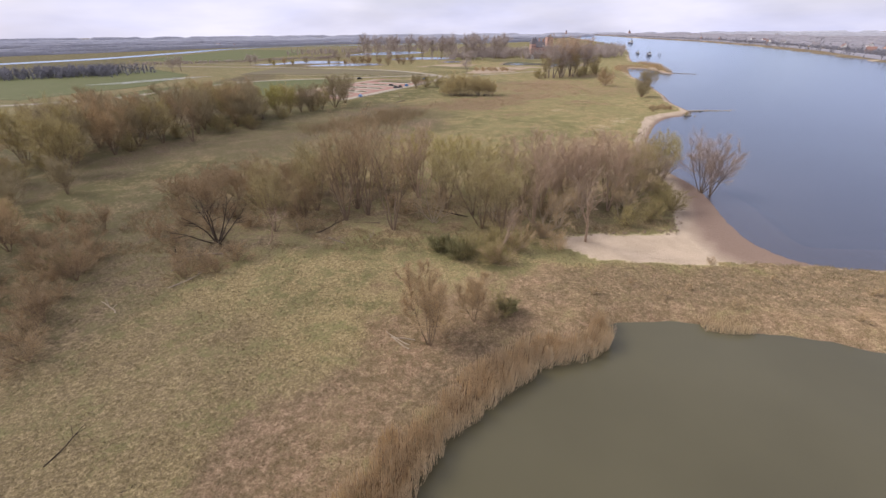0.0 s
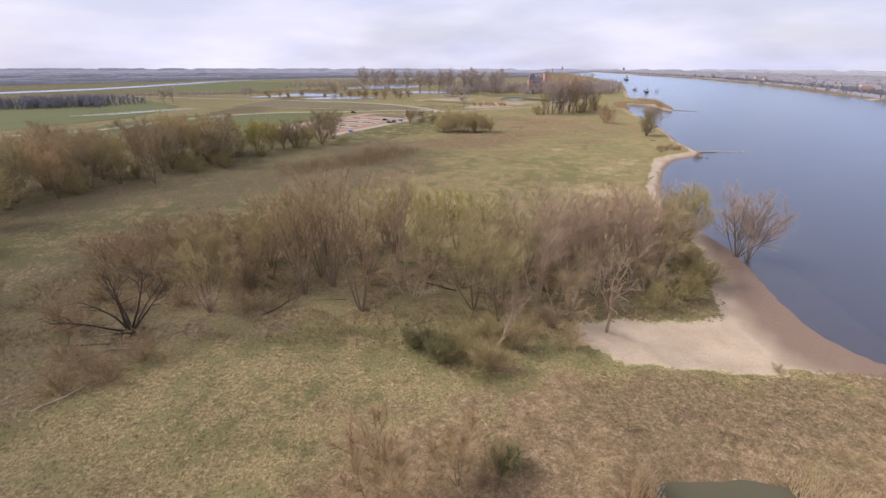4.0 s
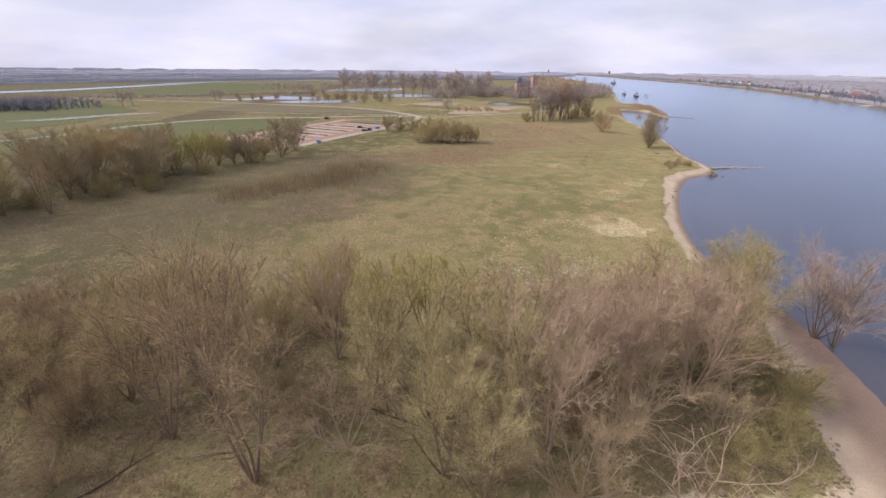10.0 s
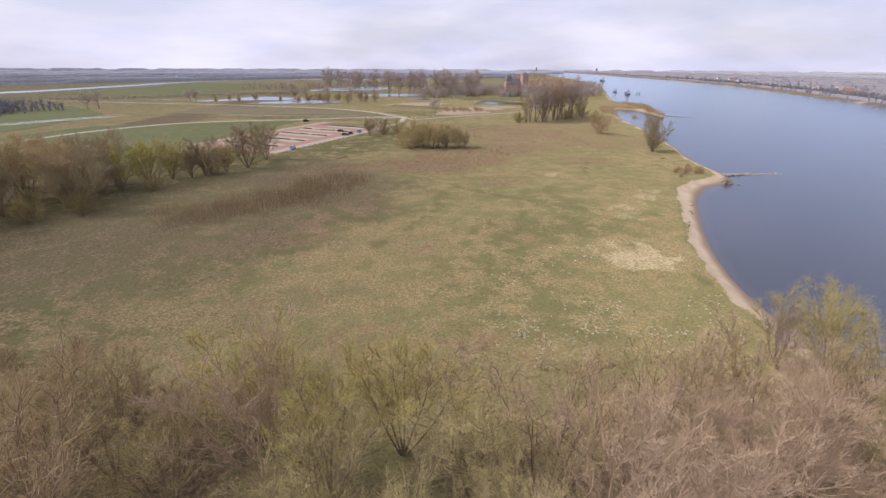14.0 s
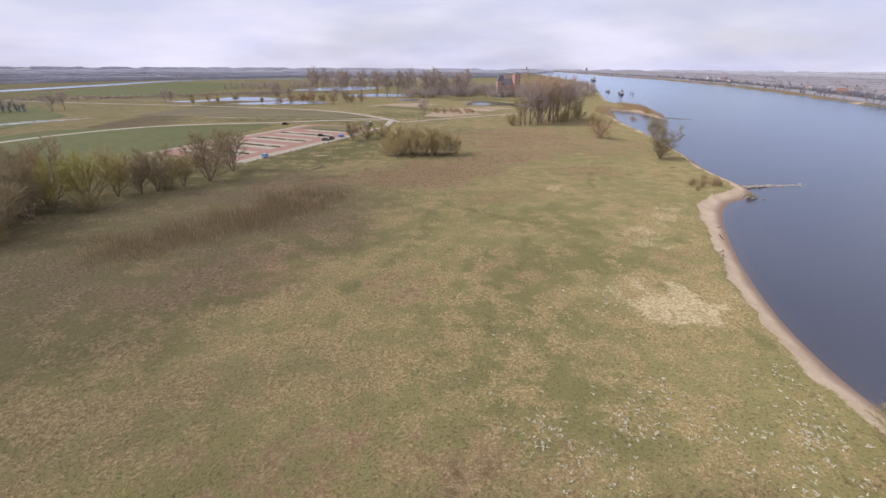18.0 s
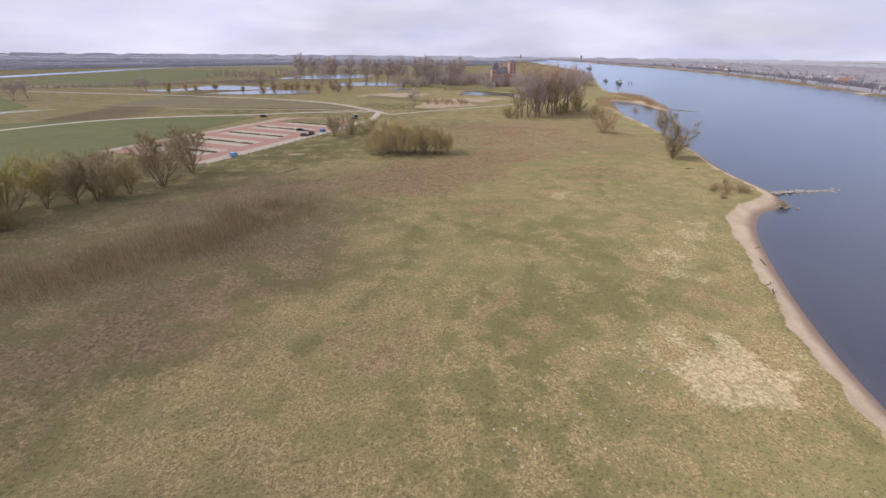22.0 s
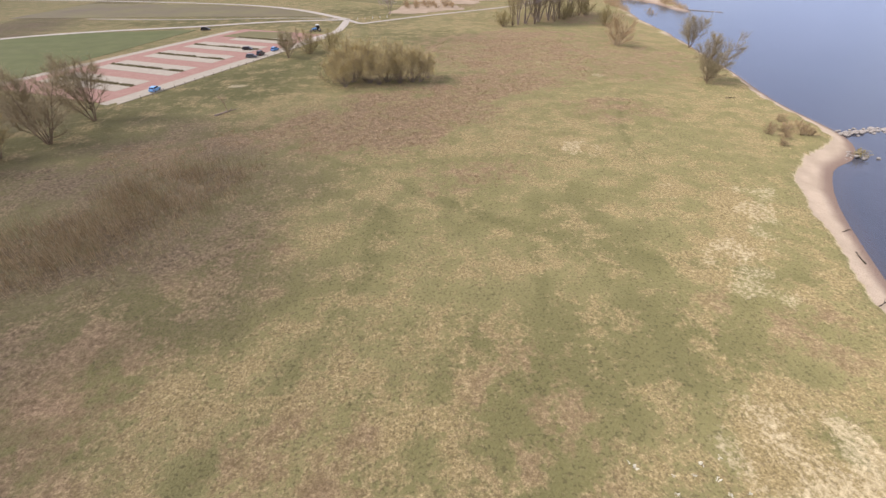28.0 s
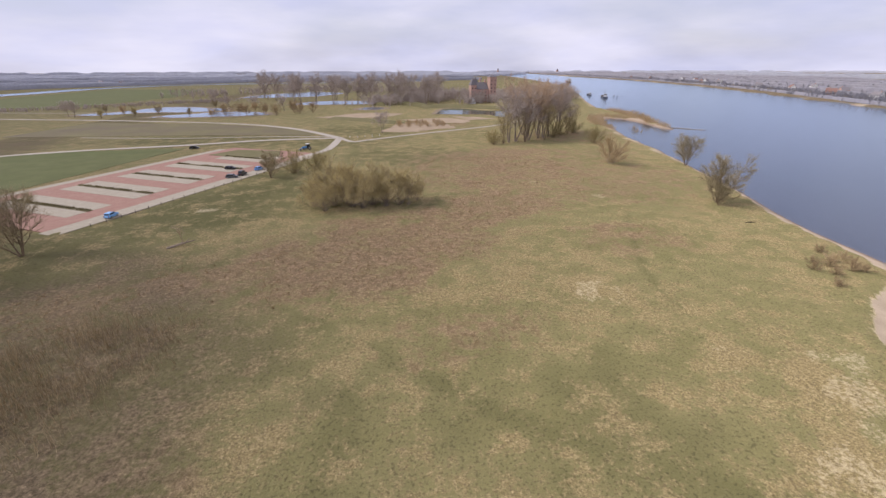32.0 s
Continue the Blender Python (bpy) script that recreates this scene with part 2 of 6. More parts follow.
def water_material(name, murk, turbid, ripple, scale, rough, ior=1.5):
    """Silty water: gloss by Fresnel over suspended silt, through which a shallow bed still shows."""
    m, nt, b = material(name)
    nt.nodes.remove(b)
    out = nt.nodes["Material Output"]
    tr = nt.nodes.new("ShaderNodeBsdfTransparent")
    tr.inputs[0].default_value = (0.9, 0.9, 0.9, 1)
    silt = nt.nodes.new("ShaderNodeBsdfDiffuse")
    cloud = noise_fac(nt, 0.03, 4.0)
    nt.links.new(mixc(nt, cloud, turbid, [v * 0.85 for v in turbid]), silt.inputs[0])
    gl = nt.nodes.new("ShaderNodeBsdfGlossy")
    gl.inputs["Roughness"].default_value = rough
    gl.inputs["Color"].default_value = (0.76, 0.875, 1.0, 1)
    fr = nt.nodes.new("ShaderNodeFresnel")
    fr.inputs[0].default_value = ior
    deep, mx = nt.nodes.new("ShaderNodeMixShader"), nt.nodes.new("ShaderNodeMixShader")
    deep.inputs[0].default_value = murk
    waves = noise_fac(nt, scale, 5.0, 0.6, 0.2, 0.8)
    bp = add(nt, "ShaderNodeBump", Strength=ripple, Distance=0.25)
    nt.links.new(waves, bp.inputs["Height"])
    nt.links.new(bp.outputs[0], gl.inputs["Normal"])
    nt.links.new(bp.outputs[0], fr.inputs["Normal"])
    nt.links.new(fr.outputs[0], mx.inputs[0])
    nt.links.new(tr.outputs[0], deep.inputs[1])
    nt.links.new(silt.outputs[0], deep.inputs[2])
    nt.links.new(deep.outputs[0], mx.inputs[1])
    nt.links.new(gl.outputs[0], mx.inputs[2])
    nt.links.new(mx.outputs[0], out.inputs[0])
    return m


M_GROUND = ground_material()
M_RIVER = water_material("river_water", 0.45, (0.12, 0.119, 0.15), 0.2, 0.35, 0.12)
M_POND = water_material("pond_water", 0.9, (0.112, 0.099, 0.054), 0.06, 0.4, 0.06, 1.3)
M_FARWATER = water_material("far_water", 0.9, (0.16, 0.16, 0.18), 0.2, 0.2, 0.15)
M_BARK = plain("willow_bark", (0.27, 0.195, 0.128), (0.185, 0.137, 0.092), 1.5, 0.95, bump=0.5)
M_BARK_GREY = plain("grey_brown_bark", (0.33, 0.265, 0.21), (0.25, 0.2, 0.16), 1.0, 0.95, bump=0.3)
M_BARK_ROSE = plain("pinkish_tan_bark", (0.46, 0.34, 0.24), (0.35, 0.255, 0.175), 1.5, 0.95, bump=0.4)
M_BARK_PALE = plain("weathered_bark", (0.46, 0.38, 0.27), (0.33, 0.26, 0.175), 1.5, 0.95, bump=0.5)
M_BARK_DARK = plain("dead_bark", (0.085, 0.062, 0.043), (0.050, 0.037, 0.027), 1.5, 0.95, bump=0.5)
M_TWIG_BROWN = piecewise("brown_twigs", [(0.46, 0.33, 0.18), (0.57, 0.42, 0.232), (0.5, 0.37, 0.192), (0.65, 0.5, 0.295)], vary=0.25)
M_TWIG_OLIVE = piecewise("budding_olive_twigs", [(0.45, 0.375, 0.175), (0.56, 0.47, 0.225), (0.5, 0.435, 0.18), (0.58, 0.49, 0.27)], vary=0.25)
M_TWIG_GREY = piecewise("greyish_twigs", [(0.364, 0.302, 0.176), (0.416, 0.344, 0.208), (0.39, 0.34, 0.172), (0.477, 0.399, 0.255)], vary=0.2)
M_TWIG_YELLOW = piecewise("budding_yellow_twigs", [(0.51, 0.43, 0.144), (0.592, 0.51, 0.174), (0.53, 0.46, 0.139), (0.479, 0.38, 0.165)], vary=0.25)
M_TWIG_RED = piecewise("reddish_twigs", [(0.46, 0.35, 0.28), (0.55, 0.425, 0.345), (0.5, 0.4, 0.315), (0.6, 0.49, 0.405)], vary=0.15)
M_TWIG_TAN = piecewise("tan_twigs", [(0.52, 0.42, 0.195), (0.61, 0.5, 0.245), (0.55, 0.465, 0.2), (0.66, 0.55, 0.32)], vary=0.1)
M_TWIG_DARK = piecewise("dark_brown_twigs", [(0.38, 0.275, 0.155), (0.47, 0.345, 0.195), (0.41, 0.31, 0.165), (0.55, 0.415, 0.25)], vary=0.3)
M_STALK = piecewise("dead_bramble_stalks", [(0.224, 0.165, 0.0914), (0.367, 0.27, 0.152), (0.51, 0.39, 0.226), (0.255, 0.19, 0.104)])
M_TWIG_BUSH = piecewise("olive_brown_shoots", [(0.367, 0.31, 0.135), (0.449, 0.375, 0.165), (0.398, 0.345, 0.131), (0.49, 0.41, 0.209)], vary=0.35)
M_TWIG_LIME = piecewise("young_lime_leaves", [(0.43, 0.385, 0.125), (0.5, 0.45, 0.15), (0.45, 0.41, 0.12), (0.4, 0.33, 0.145)])
M_TWIG_ROSE = piecewise("pinkish_tan_twigs", [(0.5, 0.365, 0.245), (0.6, 0.44, 0.3), (0.53, 0.395, 0.255), (0.66, 0.51, 0.36)], vary=0.2)
M_TWIG_GREEN = piecewise("leafing_twigs", [(0.25, 0.245, 0.105), (0.3, 0.285, 0.125), (0.31, 0.275, 0.14), (0.26, 0.22, 0.11)], vary=0.3)
M_REED = piecewise("dry_reed", [(0.6, 0.46, 0.27), (0.72, 0.56, 0.34), (0.5, 0.37, 0.21), (0.66, 0.52, 0.32)])
M_STRAW = piecewise("dry_grass_blades", [(0.255, 0.2, 0.109), (0.367, 0.29, 0.165), (0.235, 0.195, 0.0914), (0.449, 0.365, 0.217)])
M_ROUGH = piecewise("rough_reddish_grass", [(0.306, 0.21, 0.113), (0.428, 0.31, 0.174), (0.551, 0.42, 0.244), (0.255, 0.18, 0.0957)])
M_PALE = piecewise("bleached_grass_blades", [(0.72, 0.68, 0.54), (0.62, 0.57, 0.42), (0.78, 0.73, 0.6)])
M_SAPLING = piecewise("willow_saplings", [(0.24, 0.18, 0.095), (0.32, 0.24, 0.13), (0.56, 0.445, 0.265), (0.26, 0.2, 0.105)])
# Aerial haze is put into these four base colours as pale blue-grey.
M_BANKWOOD_HAZED = plain("hazed_bank_canopy", (0.25, 0.24, 0.27), (0.3, 0.285, 0.305), 0.05, 0.95)
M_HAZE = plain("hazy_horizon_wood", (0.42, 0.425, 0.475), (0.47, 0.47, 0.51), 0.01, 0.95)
M_CANOPY_HAZED = plain("hazed_distant_canopy", (0.34, 0.345, 0.39), (0.385, 0.385, 0.42), 0.04, 0.95)
M_FARWOOD_HAZED = piecewise("hazed_bare_wood", [(0.24, 0.235, 0.26), (0.27, 0.26, 0.28), (0.23, 0.23, 0.255), (0.29, 0.275, 0.285)])
M_BRICKPAVE = plain("red_clinker_paving", (0.34, 0.19, 0.145), (0.385, 0.235, 0.18), 0.35, 0.9, bump=0.2)
M_GRAVEL = plain("pale_gravel", (0.44, 0.385, 0.295), (0.37, 0.32, 0.245), 0.6, 0.95, bump=0.3)
M_DIGGING = plain("dug_reddish_soil", (0.43, 0.33, 0.225), (0.33, 0.25, 0.165), 0.12, 0.95)
M_TRACK = plain("pale_dirt_track", (0.50, 0.44, 0.36), (0.42, 0.37, 0.30), 0.3, 0.95)
M_HEDGE = piecewise("low_hedge_leaves", [(0.22, 0.19, 0.1), (0.26, 0.22, 0.12), (0.19, 0.17, 0.085)])
M_STONE = plain("groyne_stone", (0.42, 0.375, 0.32), (0.3, 0.265, 0.225), 1.2, 0.9, bump=0.4)
M_BRICK = plain("castle_brick", (0.56, 0.37, 0.3), (0.48, 0.315, 0.255), 0.4, 0.9)
M_SLATE = plain("slate_roof", (0.2, 0.18, 0.18), (0.15, 0.14, 0.145), 0.5, 0.7)
M_WHITE = plain("white_render", (0.82, 0.81, 0.78), (0.74, 0.73, 0.70), 0.5, 0.8)
M_DARKGLASS = plain("dark_window", (0.02, 0.022, 0.026), (0.03, 0.033, 0.038), 1.0, 0.1, spec=0.5)
M_TYRE = plain("tyre_rubber", (0.02, 0.02, 0.02), (0.03, 0.03, 0.03), 3.0, 0.85)
M_METAL = plain("bare_metal", (0.5, 0.5, 0.5), (0.4, 0.4, 0.4), 3.0, 0.35, metal=0.9)
M_BLUE = plain("blue_car_paint", (0.10, 0.30, 0.62), (0.085, 0.26, 0.55), 1.0, 0.3, spec=0.5)
M_SKYBLUE = plain("light_blue_car_paint", (0.22, 0.46, 0.78), (0.18, 0.40, 0.70), 1.0, 0.3, spec=0.5)
M_BLACK = plain("black_car_paint", (0.018, 0.018, 0.02), (0.025, 0.025, 0.028), 1.0, 0.3, spec=0.5)
M_GREYCAR = plain("grey_car_paint", (0.10, 0.105, 0.115), (0.085, 0.09, 0.1), 1.0, 0.3, spec=0.5)
M_LAMPGLASS = plain("lamp_glass", (0.75, 0.75, 0.72), (0.7, 0.7, 0.68), 3.0, 0.15, spec=0.5)
M_REDGLASS = plain("red_lamp_glass", (0.4, 0.02, 0.02), (0.35, 0.02, 0.02), 3.0, 0.15, spec=0.5)
M_HULL = plain("dark_ship_hull", (0.09, 0.105, 0.14), (0.12, 0.13, 0.155), 0.3, 0.6)
M_CLOD = plain("crumbled_earth", (0.33, 0.25, 0.17), (0.24, 0.18, 0.12), 1.5, 0.95, bump=0.4)
M_POST = plain("weathered_post", (0.16, 0.13, 0.095), (0.10, 0.08, 0.06), 2.0, 0.95)
M_ROOFGREY = plain("weathered_grey_tiles", (0.3, 0.27, 0.27), (0.24, 0.22, 0.225), 0.5, 0.85)
M_ROOFTILE = plain("orange_roof_tiles", (0.33, 0.2, 0.16), (0.28, 0.165, 0.135), 0.5, 0.85)
M_FIELD = plain("young_crop_field", (0.118, 0.130, 0.046), (0.135, 0.138, 0.055), 0.02, 0.95)
M_PLOUGH = plain("ploughed_soil", (0.130, 0.102, 0.080), (0.16, 0.13, 0.095), 0.03, 0.95)
M_FALLOW = plain("fallow_grassland", (0.190, 0.165, 0.080), (0.155, 0.122, 0.084), 0.03, 0.95)
M_BANKREED = plain("dry_reed_bank", (0.235, 0.175, 0.115), (0.29, 0.225, 0.145), 0.1, 0.95)
M_MIDWOOD = piecewise("leafless_wood", [(0.46, 0.39, 0.345), (0.53, 0.45, 0.39), (0.44, 0.385, 0.335), (0.57, 0.49, 0.43)], vary=0.25)
M_BERM = plain("grassed_rampart", (0.165, 0.150, 0.068), (0.20, 0.17, 0.085), 0.1, 0.95)
M_FILM = plain("white_crop_cover", (0.62, 0.63, 0.62), (0.5, 0.51, 0.5), 0.5, 0.6)


# ---- geometry helpers ----
def mesh_from(name, verts, faces, mat, smooth=False):
    """A mesh out of arrays: verts (n, 3), faces (m, 3 or 4)."""
    verts, faces = np.asarray(verts, np.float32), np.asarray(faces, np.int32)
    me = bpy.data.meshes.new(name)
    k = faces.shape[1]
    me.vertices.add(len(verts))
    me.vertices.foreach_set("co", verts.ravel())
    me.loops.add(faces.size)
    me.loops.foreach_set("vertex_index", faces.ravel())
    me.polygons.add(len(faces))
    me.polygons.foreach_set("loop_start", np.arange(0, faces.size, k, dtype=np.int32))
    me.polygons.foreach_set("use_smooth", np.full(len(faces), smooth))
    me.update(calc_edges=True)
    me.materials.append(mat)
    return me


def put_part(name, me, parent, label="", at=None):
    ob = new(name, me)
    ob.parent = parent
    if at is not None:
        ob.matrix_basis = at
    return tagged(ob, label) if label else ob


def part(name, bm, mat, parent, label="", at=None):
    """Links a bmesh as one mesh object under a thing or under a part."""
    me = bpy.data.meshes.new(name)
    bm.to_mesh(me)
    bm.free()
    me.materials.append(mat)
    return put_part(name, me, parent, label, at)


def thing(name, m, label, category, group="", kind=""):
    ob = new(name)
    ob.empty_display_size = 0.2
    ob.matrix_basis = m
    return tagged(ob, label, category, group, kind)


def box(x0, y0, z0, x1, y1, z1, bevel=0.0):
    bm = bmesh.new()
    bmesh.ops.create_cube(bm, size=1.0, matrix=Matrix.LocRotScale(((x0 + x1) / 2, (y0 + y1) / 2, (z0 + z1) / 2), None, (x1 - x0, y1 - y0, z1 - z0)))
    if bevel:
        bmesh.ops.bevel(bm, geom=bm.edges[:], offset=bevel, segments=2, affect="EDGES")
    return bm


def prism(outline, depth, axis="y", bevel=0.0):
    """An outline in a plane, drawn out along an axis to both sides of 0."""
    bm = bmesh.new()
    rows = []
    for s in (-depth / 2, depth / 2):
        rows.append([bm.verts.new((a, s, c) if axis == "y" else (s, a, c) if axis == "x" else (a, c, s)) for a, c in outline])
    bm.faces.new(rows[0])
    bm.faces.new(rows[1][::-1])
    n = len(outline)
    for i in range(n):
        bm.faces.new((rows[0][i], rows[1][i], rows[1][(i + 1) % n], rows[0][(i + 1) % n]))
    bmesh.ops.recalc_face_normals(bm, faces=bm.faces[:])
    if bevel:
        bmesh.ops.bevel(bm, geom=bm.edges[:], offset=bevel, segments=2, affect="EDGES")
    return bm


def disc(r, width, axis="y", n=16, bevel=0.0):
    return prism([(r * math.cos(a * math.tau / n), r * math.sin(a * math.tau / n)) for a in range(n)], width, axis, bevel)


def unit(v):
    return v / np.maximum(np.linalg.norm(v, axis=1, keepdims=True), 1e-9)


def spikes(P, D, L, W, sides=3):
    """Slender pointed pieces: foot P, way D, length L, width W. Returns verts and faces."""
    n = len(P)
    D = unit(D)
    ref = np.where(np.abs(D[:, 2:3]) > 0.9, [[1.0, 0, 0]], [[0, 0, 1.0]])
    U = unit(np.cross(D, ref))
    V = np.cross(D, U)
    W = np.asarray(W).reshape(-1, 1) * 0.58
    ring = [P + W * (U * math.cos(a) + V * math.sin(a)) for a in np.arange(3) * math.tau / 3]
    verts = np.stack([*ring, P + D * np.asarray(L).reshape(-1, 1)], 1).reshape(-1, 3)
    base = (np.arange(n) * 4)[:, None, None]
    faces = (base + np.array([[0, 1, 3], [1, 2, 3], [2, 0, 3]])).reshape(-1, 3)
    return verts, faces


def blades_of(P, D, L, W, seed=1):
    """Fine twig tips, one pointed sliver each."""
    n = len(P)
    D = unit(D)
    side = unit(np.cross(D, np.random.RandomState(seed).randn(n, 3))) * np.asarray(W).reshape(-1, 1) * 0.5
    verts = np.stack([P - side, P + side, P + D * np.asarray(L).reshape(-1, 1)], 1).reshape(-1, 3)
    return verts, np.arange(3 * n).reshape(-1, 3)


def tubes(A, B, RA, RB, sides=5):
    """Tapered limbs from A to B. Returns verts and quads."""
    n = len(A)
    D = unit(B - A)
    ref = np.where(np.abs(D[:, 2:3]) > 0.9, [[1.0, 0, 0]], [[0, 0, 1.0]])
    U = unit(np.cross(D, ref))
    V = np.cross(D, U)
    rows = []
    for C, R in ((A, RA), (B + D * 0.02, RB)):
        for k in range(sides):
            a = k * math.tau / sides
            rows.append(C + R[:, None] * (U * math.cos(a) + V * math.sin(a)))
    verts = np.stack(rows, 1).reshape(-1, 3)
    q = np.array([[k, (k + 1) % sides, sides + (k + 1) % sides, sides + k] for k in range(sides)])
    faces = ((np.arange(n) * 2 * sides)[:, None, None] + q).reshape(-1, 4)
    return verts, faces


def lattice(seed):
    return np.random.RandomState(seed).rand(256, 256)


def soft_noise(x, y, size, seed):
    """Smooth value noise, 0 to 1, with cells of that size."""
    g = lattice(seed)
    u, v = x / size, y / size
    i, j = np.floor(u).astype(int), np.floor(v).astype(int)
    f, h = u - i, v - j
    f, h = f * f * (3 - 2 * f), h * h * (3 - 2 * h)
    a, b = g[i % 256, j % 256], g[(i + 1) % 256, j % 256]
    c, d = g[i % 256, (j + 1) % 256], g[(i + 1) % 256, (j + 1) % 256]
    return (a * (1 - f) + b * f) * (1 - h) + (c * (1 - f) + d * f) * h


def line_distance(x, y, pts, closed=False):
    pts = np.asarray(pts, float)
    ends = np.roll(pts, -1, 0) if closed else pts[1:]
    best = np.full(x.shape, 1e12)
    for (ax, ay), (bx, by) in zip(pts, ends):
        dx, dy = bx - ax, by - ay
        t = np.clip(((x - ax) * dx + (y - ay) * dy) / (dx * dx + dy * dy), 0, 1)
        best = np.minimum(best, (x - ax - t * dx) ** 2 + (y - ay - t * dy) ** 2)
    return np.sqrt(best)


def inside(x, y, pts):
    pts = np.asarray(pts, float)
    res = np.zeros(x.shape, bool)
    for (ax, ay), (bx, by) in zip(pts, np.roll(pts, -1, 0)):
        if ay == by:
            continue
        res ^= ((ay > y) != (by > y)) & (x < (bx - ax) * (y - ay) / (by - ay) + ax)
    return res


def signed(x, y, pts):
    """Distance to a closed outline, negative inside."""
    d = line_distance(x, y, pts, True)
    return np.where(inside(x, y, pts), -d, d)


def ease(v, lo, hi):
    """A smooth step from 0 at lo to 1 at hi."""
    t = np.clip((v - lo) / (hi - lo), 0, 1)
    return t * t * (3 - 2 * t)


def smooth_line(pts, k=4):
    """A Catmull-Rom line through the points, k pieces a stretch."""
    p = [Vector(q) for q in pts]
    out = []
    for i in range(len(p) - 1):
        a, b, c, d = p[max(i - 1, 0)], p[i], p[i + 1], p[min(i + 2, len(p) - 1)]
        for s in range(k):
            t = s / k
            out.append(0.5 * ((2 * b) + (c - a) * t + (2 * a - 5 * b + 4 * c - d) * t * t + (3 * b - a - 3 * c + d) * t ** 3))
    return [tuple(v) for v in out] + [tuple(p[-1])]


# ---- the plan ----
WATER = -1.5
SHORE = smooth_line([(330, 40), (150, 65), (110, 66), (84, 67), (71, 70), (66, 78), (67, 90), (71, 104), (73.5, 116), (73, 130), (74, 142), (78, 156),
                     (85, 172), (93.5, 188), (105, 207), (117, 220.5), (126, 225), (133, 231), (138, 241), (141, 262), (145, 277), (152, 297), (161, 328),
                     (170, 362), (178, 395), (183, 424)], 3)
INLET = [(198, 470), (212, 508), (224, 530), (235, 520), (236, 492), (231, 462), (236, 452), (247, 485), (262, 535), (270, 575), (272, 640),
         (300, 720), (372, 900), (500, 1240), (640, 1900), (800, 2700), (1000, 4800)]
FAR_BANK = [(1400, 4800), (1130, 3000), (1010, 2300), (905, 1620), (790, 1170), (665, 830), (575, 610), (480, 420), (400, 200), (380, 30)]
RIVER = SHORE + INLET + FAR_BANK
POND = smooth_line([(140, 20), (90, 38), (62, 45.5), (54, 49), (47, 50), (41, 52.6), (31, 53.6), (26, 52.5), (23, 48.4), (19, 46), (14, 45), (8, 40.3), (3.4, 36), (-0.5, 31.6), (-3.7, 26.6), (-7, 18), (-9, 5), (-4, -30), (30, -60)], 3) + [(140, -60)]
PIT = [(25, 78.5), (31, 72), (38, 70), (46, 69), (52, 68.6), (53.5, 82.5), (50, 82), (42, 81.5), (33, 82.3), (28, 81.5)]
POND_L = [(-245, 625), (-215, 655), (-198, 700), (-150, 690), (-120, 655), (-150, 640), (-190, 640), (-215, 618)]
POND_M = [(-165, 590), (-150, 612), (-118, 634), (-80, 625), (-70, 600), (-110, 590)]
POND_F = [(-160, 850), (-140, 930), (-75, 1010), (-20, 960), (-60, 880), (-110, 860)]
POND_R = [(-66, 715), (-50, 760), (0, 770), (40, 735), (5, 712)]
MOAT = [(84, 580), (100, 632), (122, 628), (136, 606), (168, 600), (176, 560), (140, 545), (128, 570), (105, 575)]
FAR_RIVER = smooth_line([(-1500, 250), (-820, 520), (-600, 760), (-555, 1000), (-540, 1250), (-430, 1440), (-220, 1520), (60, 1600), (300, 1760)], 3)


def sand_width(y):
    return np.interp(y, [60, 67, 70, 80, 90, 104, 118, 135, 150, 200, 218, 226, 240, 262, 300, 430, 470, 520, 570, 700, 3000],
                     [1.5, 2, 16, 15, 12, 9, 7, 4.6, 4.2, 4.4, 6.5, 5.8, 4.5, 3.4, 3.2, 2.6, 4, 8, 8, 3, 3])


def ground_height(x, y):
    """Height of the ground and the masks of its cover."""
    d = signed(x, y, RIVER)
    w = sand_width(y) + (soft_noise(x, y, 4.0, 3) - 0.5) * 1.6
    pit = signed(x, y, PIT) + (soft_noise(x, y, 2.5, 5) - 0.5) * 1.2
    pond = signed(x, y, POND) + (soft_noise(x, y, 3.0, 6) - 0.5) * 0.8
    land = (soft_noise(x, y, 16, 1) - 0.5) * 0.5 + (soft_noise(x, y, 4, 2) - 0.5) * 0.25 + (soft_noise(x, y, 2.4, 8) - 0.5) * 0.28 * ease(y, 330, 290)
    land = land * (0.12 + 0.88 * ease(y, 330, 285) * ease(x, -118, -92) * ease(x, 260, 200))
    up = np.minimum(d - w, pit)
    beach = WATER + 1.0 * np.clip(d / np.maximum(w, 0.5), 0, 1)
    h = np.where(up < 0, np.where(d < w, beach, -0.35), land)
    h = np.where((up >= 0) & (up < 1.0), -0.5 + (land + 0.5) * ease(up, 0, 1.0), h)
    shelf = np.interp(y, [60, 70, 95, 120, 150, 4000], [0.25, 0.02, 0.022, 0.10, 0.2, 0.2])
    h = np.where(d < 0, WATER + np.maximum(np.maximum(d, -9) * shelf + np.minimum(d + 9, 0) * 0.25, -4), h)
    h = np.where(pond < 3, np.minimum(h, WATER + 0.5 * np.clip(pond, -6, 3)), h)
    return h, d, w, pit, pond


def track_mask(x, y, pts, width):
    wob = 1.6 * width / 2.2
    return 1 - ease(line_distance(x + (soft_noise(x, y, 6, 33) - 0.5) * wob, y + (soft_noise(x, y, 6, 34) - 0.5) * wob, smooth_line(pts, 3)), width * 0.2, width * 1.2)


